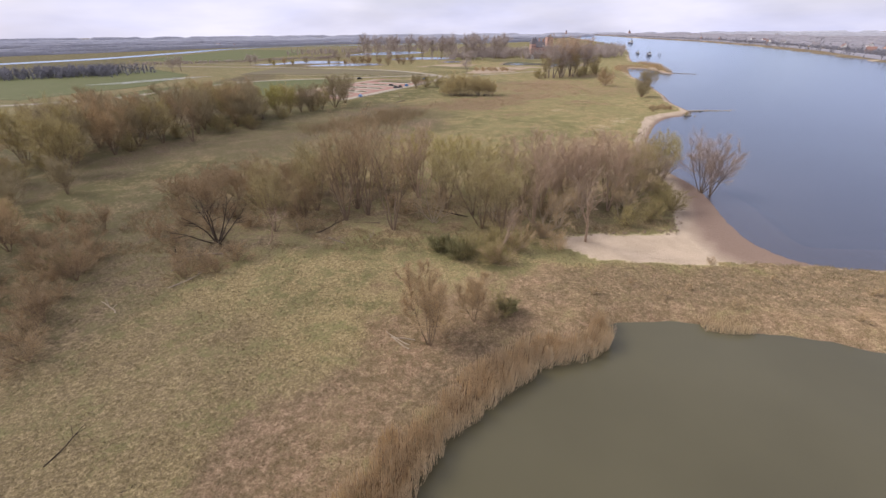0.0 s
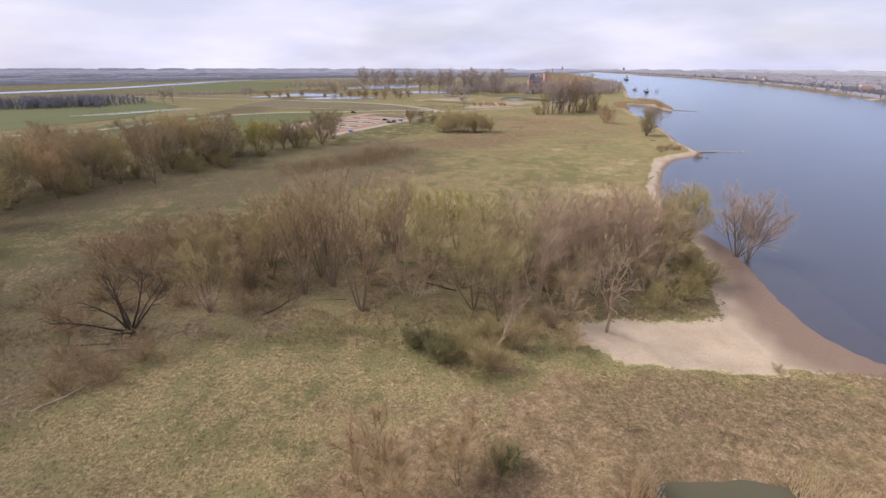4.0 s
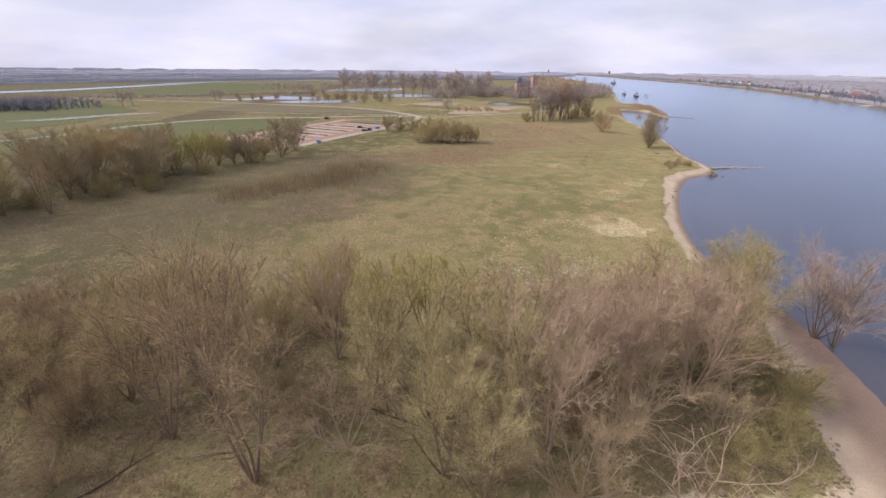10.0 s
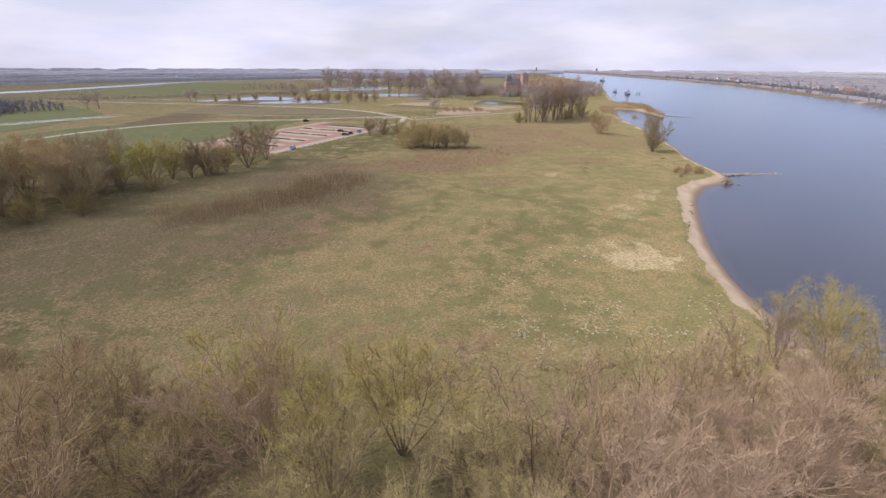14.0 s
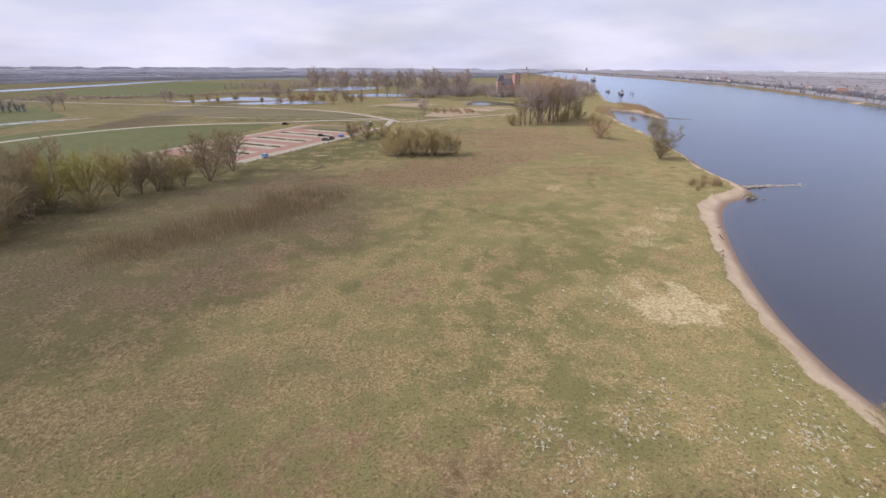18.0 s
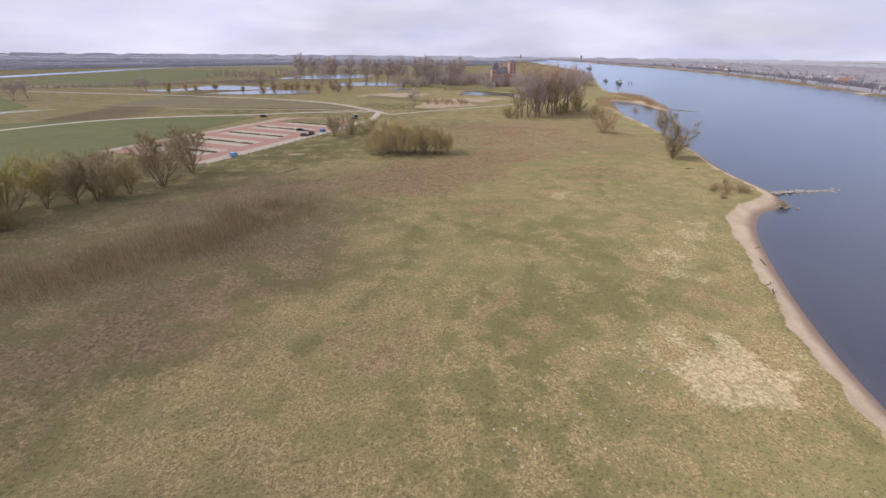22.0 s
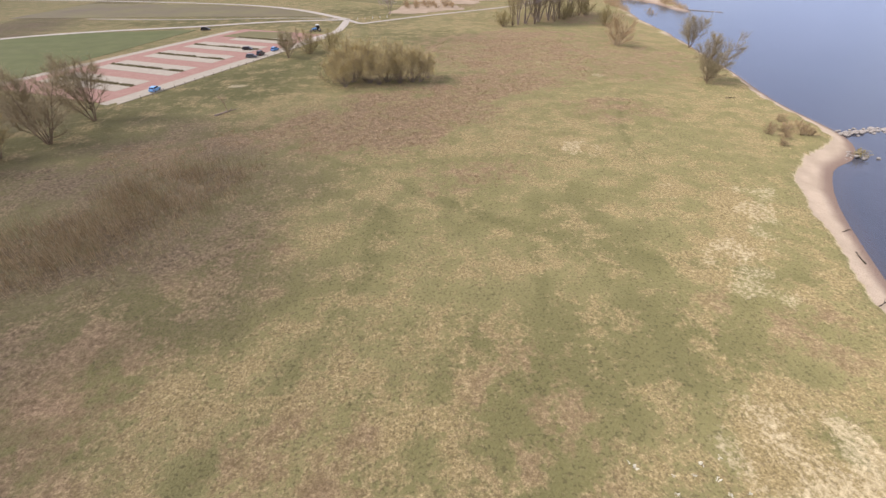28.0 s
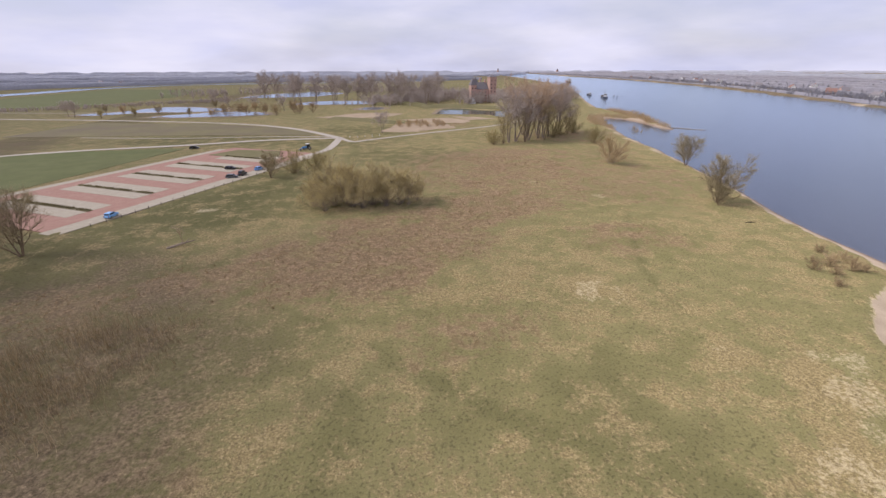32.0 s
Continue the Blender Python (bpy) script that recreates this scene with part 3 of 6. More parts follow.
def spot(x, y, cx, cy, rx, ry, turn=0.0, soft=0.5):
    a = radians(turn)
    u = ((x - cx) * math.cos(a) + (y - cy) * math.sin(a)) / rx
    v = (-(x - cx) * math.sin(a) + (y - cy) * math.cos(a)) / ry
    r = np.hypot(u, v) + (soft_noise(x, y, min(rx, ry) * 0.45, 9) - 0.5) * 0.7
    return 1 - ease(r, 1 - soft, 1 + soft * 0.5)


def ground_masks(x, y, h, d, w, pit, pond):
    n1, n2 = soft_noise(x, y, 22, 11), soft_noise(x, y, 9, 12)
    sand = np.where((d < w) | (pit < 0), 1.0, 0.0)
    sand = np.maximum(sand, 1 - ease(np.minimum(d - w, pit), 0, 0.9))
    for s in ((61, 162, 9.5, 10, 20, 0.54), (71, 160, 3, 8, 20, 0.42), (74, 195, 8, 3.5, 20, 0.42), (72.5, 188, 4.5, 5, 0, 0.42), (88, 208, 4, 15, -38, 0.42), (67, 237, 5, 5.5, 0, 0.45), (76, 215, 3, 3, 0, 0.45), (-24.4, 303, 3, 1.5, 20, 0.7), (100, 300, 5, 3, 20, 0.4), (88, 320, 6, 3, 10, 0.4)):
        sand = np.maximum(sand, s[5] * spot(x, y, *s[:5], 0.2) * ease(soft_noise(x, y, 3.4, 15) + 0.5 * (n2 - 0.5), 0.2, 0.6))
    wet = 1 - ease(d / np.maximum(w, 0.5), np.interp(y, [64, 112, 125], [0.4, 0.3, 0.12]), np.interp(y, [64, 112, 125], [1.05, 0.95, 0.6]))
    streak = soft_noise((x - y) * 0.9, (x + y) * 0.3, 2.4, 38)
    wet = np.clip(wet + 0.3 * (y < 122) * ease(y, 64, 70) * (pit > 0) * (streak - 0.25) * ease(d, 17, 8), 0, 1)
    wet = np.where(pit < 0, wet * ease(d, 14, 9), wet)
    bed = np.maximum(ease(WATER - h, 0.10, 0.9) * (d < 0), 0)
    dry = 0.31 + 0.5 * (n1 - 0.5) + 0.35 * (n2 - 0.5)
    dry = np.maximum(dry, (0.5 + 0.35 * n1) * ease(y, 78, 66))
    for s in ((62, 161, 10.5, 11, 20, 1.0), (70, 194, 8, 5, 30, 0.95), (81, 206, 5, 14, -35, 0.95), (66, 239, 5.5, 6, 0, 1.0), (75, 154, 5, 9, 30, 0.9), (76, 215, 5, 4, 0, 0.8), (88, 222, 5, 8, -30, 0.5),
              (15, 262, 26, 26, 0, 0.6), (-25, 252, 16, 18, 30, 0.65), (20, 128, 22, 10, 0, 0.45), (-30, 140, 22, 14, 20, 0.6), (5, 150, 22, 16, 0, 0.55), (-10, 165, 30, 16, 10, 0.6),
              (40, 300, 30, 20, 10, 0.5), (-70, 120, 20, 14, 20, 0.5), (-80, 150, 12, 20, 0, 0.45)):
        dry = np.maximum(dry, s[5] * spot(x, y, *s[:5]))
    green = np.zeros_like(x)
    for s in ((-20, 312, 24, 42, -30, 1.0), (40, 380, 30, 26, 0, 0.6), (-60, 450, 70, 30, 0, 0.8), (20, 480, 40, 26, 0, 0.8), (-15, 62, 16, 8, 0, 0.5), (46, 100, 14, 14, 0, 0.5), (45, 180, 26, 10, 0, 0.5), (55, 205, 9, 16, 0, 0.4), (-52, 200, 10, 40, -30, 0.6), (40, 62, 20, 4, 0, 0.5), (30, 150, 14, 30, 0, 0.35), (50, 300, 18, 12, 0, 0.5), (0, 430, 60, 25, 0, 0.6)):
        green = np.maximum(green, s[5] * spot(x, y, *s[:5]))
    for pts, wd in (([(-6, 267), (-2, 249), (15, 234), (31, 218), (41, 208), (53, 200), (66, 193), (80, 188)], 2.2), ([(-75, 80), (-38, 78), (-19, 77.5), (0, 77), (12, 66)], 3.5),
                    ([(-108, 116), (-102, 134), (-100, 150), (-97, 170), (-89, 188), (-75, 201), (-64, 214)], 4.0),
                    ([(-7.6, 275), (-1, 248), (6, 240)], 2.0), ([(27.5, 170), (27.4, 164), (26.5, 154), (25.3, 147), (24, 132)], 1.6), ([(-6, 176), (-9.5, 171.5), (-15, 169.4), (-26, 163)], 3.5), ([(12, 200), (0, 186), (-9, 180), (-30, 168)], 2.2),
                    ([(21, 216), (17.4, 198), (11.5, 183), (2, 170)], 2.5), ([(97, 278), (81, 245), (78, 228)], 1.4), ([(66, 350), (57, 321), (39.5, 294), (28, 272), (21, 260), (16, 241)], 0.9), ([(69, 348), (60, 320), (42, 293), (30.5, 271), (23.5, 259), (18.5, 241)], 0.9), ([(-12, 205), (-17, 199), (-20, 187), (-34, 176)], 3.0), ([(44, 200), (40, 182), (33, 172), (27, 164)], 1.6), ([(58, 178), (62, 166), (66, 155), (68, 146)], 1.5)):
        t = track_mask(x, y, pts, wd)
        t = t * (0.35 + 1.1 * soft_noise(x, y, 5, 19)) * (0.85 if wd < 3.3 else 1.0)
        green, dry = np.maximum(green, 0.6 * t), dry * (1 - 0.6 * np.clip(t, 0, 1))
    dry = dry * (1 - 0.55 * green)
    red = np.zeros_like(x)
    bank = 1 - ease(signed(x + (n2 - 0.5) * 11, y + (soft_noise(x, y, 5, 36) - 0.5) * 9, [(-40, 0), (-26, 26), (-13, 44), (-9.4, 50), (-4.6, 56.6), (0.6, 60.4), (7.5, 65), (20, 67), (60, 67), (150, 60), (150, 0)]), -4, 3)
    red = np.maximum(red, bank * (0.7 + 0.6 * n1))
    heath = 1 - ease(signed(x + (n2 - 0.5) * 14, y + (n1 - 0.5) * 22, [(85, 412), (128, 376), (106, 325), (60, 300), (42, 262), (24, 238), (0, 236), (-26, 248), (-14, 270), (14, 284), (32, 293), (52, 325)]), -12, 9)
    red = np.maximum(red, heath * (0.15 + 0.95 * soft_noise(x, y, 6, 37)))
    dry = np.maximum(dry, heath * (0.2 + 0.8 * soft_noise(x, y, 5, 39)))
    for s in ((95, 345, 66, 52, 25, 0.52), (80, 372, 34, 18, 10, 0.7), (38, 268, 22, 12, 10, 0.8), (70, 180, 10, 8, 0, 0.3), (4, 42, 12, 18, -30, 0.6), (-18, 90, 34, 14, 5, 0.3), (25, 62, 30, 7, 0, 0.7), (75, 59, 46, 8, -6, 0.85), (130, 52, 40, 9, -8, 0.8), (-2, 52, 10, 8, 0, 0.5), (15, 258, 30, 18, 10, 0.8), (-28, 248, 16, 14, 0, 0.6), (-20, 180, 26, 14, 30, 0.58), (10, 170, 12, 8, 0, 0.3), (36, 175, 8, 12, 0, 0.25), (88, 262, 16, 12, 0, 0.5), (5, 128, 26, 9, 0, 0.3), (60, 290, 30, 18, 30, 0.75), (-5, 205, 12, 10, 0, 0.4), (40, 228, 14, 8, 20, 0.4), (140, 430, 40, 30, 20, 0.5), (70, 500, 30, 24, 0, 0.6)):
        red = np.maximum(red, s[5] * spot(x, y, *s[:5]))
    # Leaf litter; spots along the tree row and left wood also paint shade.
    litter = np.zeros_like(x)
    for s in ((-52, 94, 13, 15, 0, 0.9), (-46, 80, 18, 10, 0, 0.95), (-28, 80, 10, 5, 0, 0.6), (-66, 96, 16, 18, 0, 0.7), (-20, 96, 34, 13, 5, 0.75), (25, 98, 30, 16, 0, 0.7), (15, 115, 45, 12, 0, 0.4), (-25, 112, 26, 12, 0, 0.95), (10, 262, 34, 22, 10, 0.25), (75, 59, 46, 9, -6, 0.75), (130, 52, 40, 10, -8, 0.8), (35, 61, 22, 6, 0, 0.5), (8, 44, 8, 14, -40, 0.4), (-58, 66, 14, 26, 20, 0.85), (-105, 130, 16, 80, -28, 0.8), (-78, 212, 9, 55, -32, 1.1), (-102, 160, 9, 40, -12, 1.0), (-34, 206, 34, 16, 38, 0.3), (5, 40, 7, 14, -45, 0.6), (-36, 38, 22, 24, 0, 0.5), (-22, 140, 30, 10, 15, 0.3), (-8, 232, 16, 14, 0, 0.5)):
        litter = np.maximum(litter, s[5] * spot(x, y, *s[:5]))
    litter = np.maximum(litter, 1.0 - ease(line_distance(x, y, [(-46, 197), (-31, 208), (-15, 230)]) + (n2 - 0.5) * 5, 7, 13))
    # Rough left flank, its cover deepened to paint in dimmer light there.
    rough_dim_x = np.interp(y, [20, 45, 80, 120, 150, 190, 230, 262, 285, 320], [-46, -48, -52, -48, -30, 0, 12, -4, -50, -150])
    rough_dim = ease(x + (n2 - 0.5) * 16, rough_dim_x + 14, rough_dim_x - 20) * (x > -190)
    litter = np.maximum(litter, np.interp(y, [60, 80, 165, 190], [1.0, 0.75, 0.85, 1.35]) * rough_dim * (0.25 + 0.7 * soft_noise(x, y, 13, 17)))
    green, dry = np.maximum(green, 0.95 * rough_dim * (0.65 + 0.6 * n1)), dry * (1 - 0.6 * rough_dim)
    verge = track_mask(x, y, [(-104, 205), (-84, 236), (-62, 262), (-40, 287), (-14, 318), (0, 345)], 26)
    green, litter, dry = np.maximum(green, 0.8 * verge * (0.75 + 0.5 * n2)), litter * (1 - 0.8 * verge), dry * (1 - 0.7 * verge)
    far = ease(np.hypot(x, y - 200), 380, 700)
    green = np.maximum(green, far * np.where(x < 0, 0.8, 0.5) * soft_noise(x, y, 160, 21))
    dry, green = dry * (1 - 0.75 * far), np.maximum(green, 0.5 * far)
    litter = np.maximum(litter, 0.35 * far * soft_noise(x, y, 220, 23))
    across = ease(x - np.interp(y, [30, 200, 420, 610, 830, 1170, 1620, 2300, 3000, 4800], [380, 400, 480, 575, 665, 790, 905, 1010, 1130, 1400]), -6, 4)
    litter, dry, green, red = np.maximum(litter, 1.3 * across), dry * (1 - across), green * (1 - across), np.maximum(red, 0.6 * across)
    distant = ease(np.hypot(x, y), 1200, 2400)
    dry, green, litter = dry * (1 - distant), np.maximum(green, distant), np.maximum(litter, 0.75 * distant)
    return np.clip(sand, 0, 1), np.clip(dry, 0, 1), red, np.clip(wet, 0, 1), np.clip(green, 0, 1), litter, np.clip(bed, 0, 1)


def axis_steps(parts):
    vals = []
    for a, b, s in parts:
        vals.extend(np.arange(a, b, s))
    return np.array(vals + [parts[-1][1]])


# ---- ground and water ----
gx = axis_steps([(-4900, -1300, 400), (-1300, -500, 50), (-500, -120, 8), (-120, 165, 1.2), (165, 420, 7), (420, 1300, 40), (1300, 4900, 400)])
gy = axis_steps([(-600, 0, 60), (0, 20, 4), (20, 300, 1.2), (300, 480, 3), (480, 800, 8), (800, 2000, 50), (2000, 4900, 290)])
GX, GY = np.meshgrid(gx, gy)
fx, fy = GX.ravel(), GY.ravel()
hh, gd, gw, gpit, gpond = ground_height(fx, fy)
m_sand, m_dry, m_red, m_wet, m_lush, m_litter_shade, m_bed = ground_masks(fx, fy, hh, gd, gw, gpit, gpond)
mud = ease(-gpond, -0.5, 1.0)
idx = np.arange(len(fx)).reshape(GX.shape)
quads = np.stack([idx[:-1, :-1], idx[:-1, 1:], idx[1:, 1:], idx[1:, :-1]], -1).reshape(-1, 4)
ground_me = mesh_from("ground", np.stack([fx, fy, hh], 1), quads, M_GROUND, True)
for layer, cols in (("cover", (m_sand * (1 - mud), m_dry, m_red, m_wet)), ("soil", (m_lush, np.maximum(m_litter_shade, mud), m_bed, np.ones_like(fx)))):
    att = ground_me.attributes.new(layer, "FLOAT_COLOR", "POINT")
    att.data.foreach_set("color", np.stack(cols, 1).astype(np.float32).ravel())
ground = tagged(new("ground", ground_me), "flat river foreland of tussocky olive grass with a sandy bank", "ground", kind="structure")


def outline_sheet(name, pts, z, mat, label, category, thick=0.0):
    """A flat sheet of any outline, with an edge where it has a thickness."""
    bm = bmesh.new()
    f = bm.faces.new([bm.verts.new((x, y, z)) for x, y in pts])
    f.normal_update()
    if f.normal.z < 0:
        f.normal_flip()
    if thick:
        r = bmesh.ops.extrude_face_region(bm, geom=[f])
        bmesh.ops.translate(bm, vec=(0, 0, -thick), verts=[v for v in r["geom"] if isinstance(v, bmesh.types.BMVert)])
        bmesh.ops.recalc_face_normals(bm, faces=bm.faces[:])
    bmesh.ops.triangulate(bm, faces=[q for q in bm.faces if len(q.verts) > 4])
    me = bpy.data.meshes.new(name)
    bm.to_mesh(me)
    bm.free()
    me.materials.append(mat)
    return tagged(new(name, me), label, category, kind="structure")


def ribbon(name, pts, width, z, mat, label, category):
    line = [Vector((*p, z)) for p in smooth_line(pts, 5)]
    vs, n = [], len(line)
    for i, p in enumerate(line):
        t = (line[min(i + 1, n - 1)] - line[max(i - 1, 0)]).normalized()
        s = Vector((-t.y, t.x, 0)) * width / 2 * (0.9 + 0.2 * random.random())
        vs += [p + s, p + s * 0.5 + Vector((0, 0, 0.02)), p - s * 0.5 + Vector((0, 0, 0.02)), p - s]
    fs = [(4 * i + k, 4 * i + k + 1, 4 * i + k + 5, 4 * i + k + 4) for i in range(n - 1) for k in range(3)]
    return tagged(new(name, mesh_from(name, [tuple(v) for v in vs], fs, mat)), label, category, kind="structure")


river = outline_sheet("river_water", [(330, 36), (150, 60), (70, 62), (40, 66), (40, 120), (62, 140), (100, 240), (130, 330), (165, 430), (190, 560), (250, 700), (350, 920), (470, 1240), (610, 1900), (770, 2700), (960, 4800)]
                      + [(1450, 4800), (1180, 3000), (1050, 2300), (945, 1620), (830, 1170), (700, 830), (610, 610), (510, 410), (440, 200), (410, 36)], WATER, M_RIVER, "wide blue-grey river with small ripples", "river")
pond = outline_sheet("pond_water", [(150, 24), (92, 43), (62, 50), (48, 55), (24, 57), (-3, 45), (-14, 20), (-10, -62), (150, -62)], WATER, M_POND, "still murky olive-brown pond with reeds along it", "pond")
for pts, label in ((POND_L, "pale shallow pool in the meadows"), (POND_M, "pale shallow pool beside the bushes"), (POND_F, "bright flooded meadow before the tree row"), (POND_R, "bright pool under the tall trees"), ([(14, 636), (34, 640), (38, 656), (20, 664)], "small grey pool in dug ground")):
    pts = [(x + random.uniform(-3, 3), y + random.uniform(-3, 3)) for x, y in smooth_line(pts + pts[:1], 4)[:-1]]
    mid = Vector((sum(p[0] for p in pts) / len(pts), sum(p[1] for p in pts) / len(pts)))
    rim = [tuple(Vector(p) + (Vector(p) - mid).normalized() * (6 + 3 * random.random())) for p in pts]
    outline_sheet("pool_bank", rim, 0.12, M_BANKREED, "brown bank of dry reed round a pool", "bank", 0.3)
    outline_sheet("water", pts, 0.18, M_FARWATER, label, "pool")
ribbon("water", [p for p in FAR_RIVER[::3]], 46, 0.16, M_FARWATER, "far pale river behind the meadows", "river")
for pts, label in ((MOAT, "dark castle moat between grassed banks"),):
    outline_sheet("moat_bank", [(124 + (x - 124) * 1.12, 590 + (y - 590) * 1.12) for x, y in smooth_line(pts + pts[:1], 4)[:-1]], 0.12, M_BANKREED, "sandy rim round the castle moat", "bank", 0.3)
    outline_sheet("water", smooth_line(pts + pts[:1], 4)[:-1], 0.18, M_POND, label, "moat")
outline_sheet("bare_ground", [(x + random.uniform(-3, 3), y + random.uniform(-3, 3)) for x, y in smooth_line([(30, 468), (46, 462), (64, 472), (84, 484), (80, 500), (60, 516), (42, 500), (30, 468)], 4)[:-1]], 0.11, M_DIGGING, "bare reddish dug ground beside the footpath", "ground")

for pts in ([(-22, 566), (4, 592), (30, 600), (52, 588), (40, 566), (12, 556), (-22, 566)], [(52, 536), (80, 548), (104, 528), (96, 508), (70, 512), (52, 536)], [(96, 556), (118, 548), (126, 534), (108, 528), (96, 556)]):
    outline_sheet("bare_ground", [(x + random.uniform(-3, 3), y + random.uniform(-3, 3)) for x, y in smooth_line(pts, 4)[:-1]], 0.13, M_DIGGING, "bare tan earth dug up between the pools", "ground")


def floor_at(x, y):
    h = ground_height(np.array([float(x)]), np.array([float(y)]))[0]
    return float(h[0])


# ---- parking, roads, fields ----
LOT, LU, LV = Vector((-55, 288)), Vector((0.47, 0.883)), Vector((-0.883, 0.47))


def lot(u, v):
    p = LOT + LU * u + LV * v
    return (p.x, p.y)


def lot_rect(u0, v0, u1, v1):
    return [lot(u0, v0), lot(u1, v0), lot(u1, v1), lot(u0, v1)]


outline_sheet("field", [(-104, 318), (-72, 420), (-130, 418), (-205, 395), (-222, 340), (-222, 280), (-160, 240), (-110, 270)], 0.11, M_FIELD, "green field of young crop beside the parking", "field", 0.5)
outline_sheet("field", [(-90, 470), (-10, 460), (-30, 498), (-100, 535), (-190, 555), (-200, 480)], 0.11, M_FALLOW, "dull fallow field between two tracks", "field", 0.5)
outline_sheet("field", [(-330, 560), (-250, 480), (-235, 380), (-270, 300), (-420, 330), (-480, 470)], 0.11, M_FIELD, "green field with pale crop covers", "field", 0.5)
outline_sheet("field", [(-480, 760), (-300, 700), (-260, 900), (-300, 1150), (-500, 1200)], 0.11, M_FIELD, "wide green meadow by the far river", "field", 0.5)
outline_sheet("pavement", lot_rect(-1, 4.5, 118, 54), 0.16, M_BRICKPAVE, "red clinker paving of the parking lot", "pavement", 0.5)
outline_sheet("pavement", lot_rect(-2, -1.5, 112, 4.4), 0.17, M_GRAVEL, "pale gravel verge of the parking lot", "pavement", 0.5)
outline_sheet("pavement", lot_rect(-2, 54.1, 112, 58), 0.14, M_GRAVEL, "pale gravel strip behind the parking lot", "pavement", 0.5)
for k in range(5):
    u = 15.5 + 20.4 * k
    far_v = 47.5 if k < 4 else 40
    for side in (-1, 1):
        a, b = (u - 6.6, u - 1.0) if side < 0 else (u + 1.0, u + 6.6)
        tagged(outline_sheet("parking_bay", lot_rect(a, 11.5, b, far_v), 0.21, M_GRAVEL, "pale gravel parking bay edged by a hedge", "parking bay", 0.3))
    outline_sheet("planting_bed", lot_rect(u - 0.95, 11.5, u + 0.95, far_v), 0.23, M_FALLOW, "dark soil bed under a low hedge", "planting bed", 0.4)
    rng = np.random.RandomState(40 + k)
    n = 1500
    uu, vv = u + (rng.rand(n) - 0.5) * 1.4, 11.8 + rng.rand(n) * (far_v - 12.2)
    keep = soft_noise(uu, vv + 100 * k, 2.2, 30) > 0.33
    uu, vv = uu[keep], vv[keep]
    P = np.stack([LOT.x + LU.x * uu + LV.x * vv, LOT.y + LU.y * uu + LV.y * vv, np.full(len(uu), 0.22)], 1)
    D = np.stack([rng.randn(len(uu)) * 0.5, rng.randn(len(uu)) * 0.5, np.ones(len(uu))], 1)
    tagged(new("hedge", mesh_from("hedge", *spikes(P, D, 0.3 + 0.4 * rng.rand(len(uu)), 0.16), M_HEDGE)), "low dark hedge with gaps between gravel bays", "hedge", "hedges of the parking lot", "stuff")
outline_sheet("lawn", [lot(97, 50), lot(113, 47), lot(117, 24), lot(104, 14), lot(96, 30)], 0.24, M_BERM, "dry grass island within the paving", "lawn", 0.3)
for pts, wd, label in (([(-420, 240), (-300, 262), (-218, 300), (-190, 365), (-160, 404), (-125, 420), (-76, 430), (-38, 441), (6, 444)], 4.6, "pale dirt track past the parking lot"),
                       ([(-420, 640), (-290, 600), (-187, 572), (-86, 535), (-32, 497), (6, 444)], 4.6, "pale dirt track curving to the junction"),
                       ([(6, 444), (14, 428), (22, 432), (48, 449), (85, 470), (118, 490), (150, 520)], 3.2, "pale footpath towards the castle"),
                       ([(6, 444), (4, 415), (0, 398), (-12, 380)], 4.0, "pale access road of the parking lot"),
                       ([(-420, 700), (-300, 655), (-180, 640)], 3.0, "pale track between pools"),
                       ([(-150, 470), (-90, 458), (-40, 456), (0, 450)], 2.0, "faint sandy track across the fallow field")):
    ribbon("road", pts, wd, 0.17, M_TRACK, label, "track")
rng = np.random.RandomState(77)
for k in range(9):
    x0, y0 = -292 + k * 5.2, 392 + k * 7
    ribbon("crop_cover", [(x0, y0), (x0 + 14 + rng.rand() * 8, y0 + 6), (x0 + 30, y0 + 14)], 1.6, 0.2, M_FILM, "white film laid over a crop row", "crop cover")


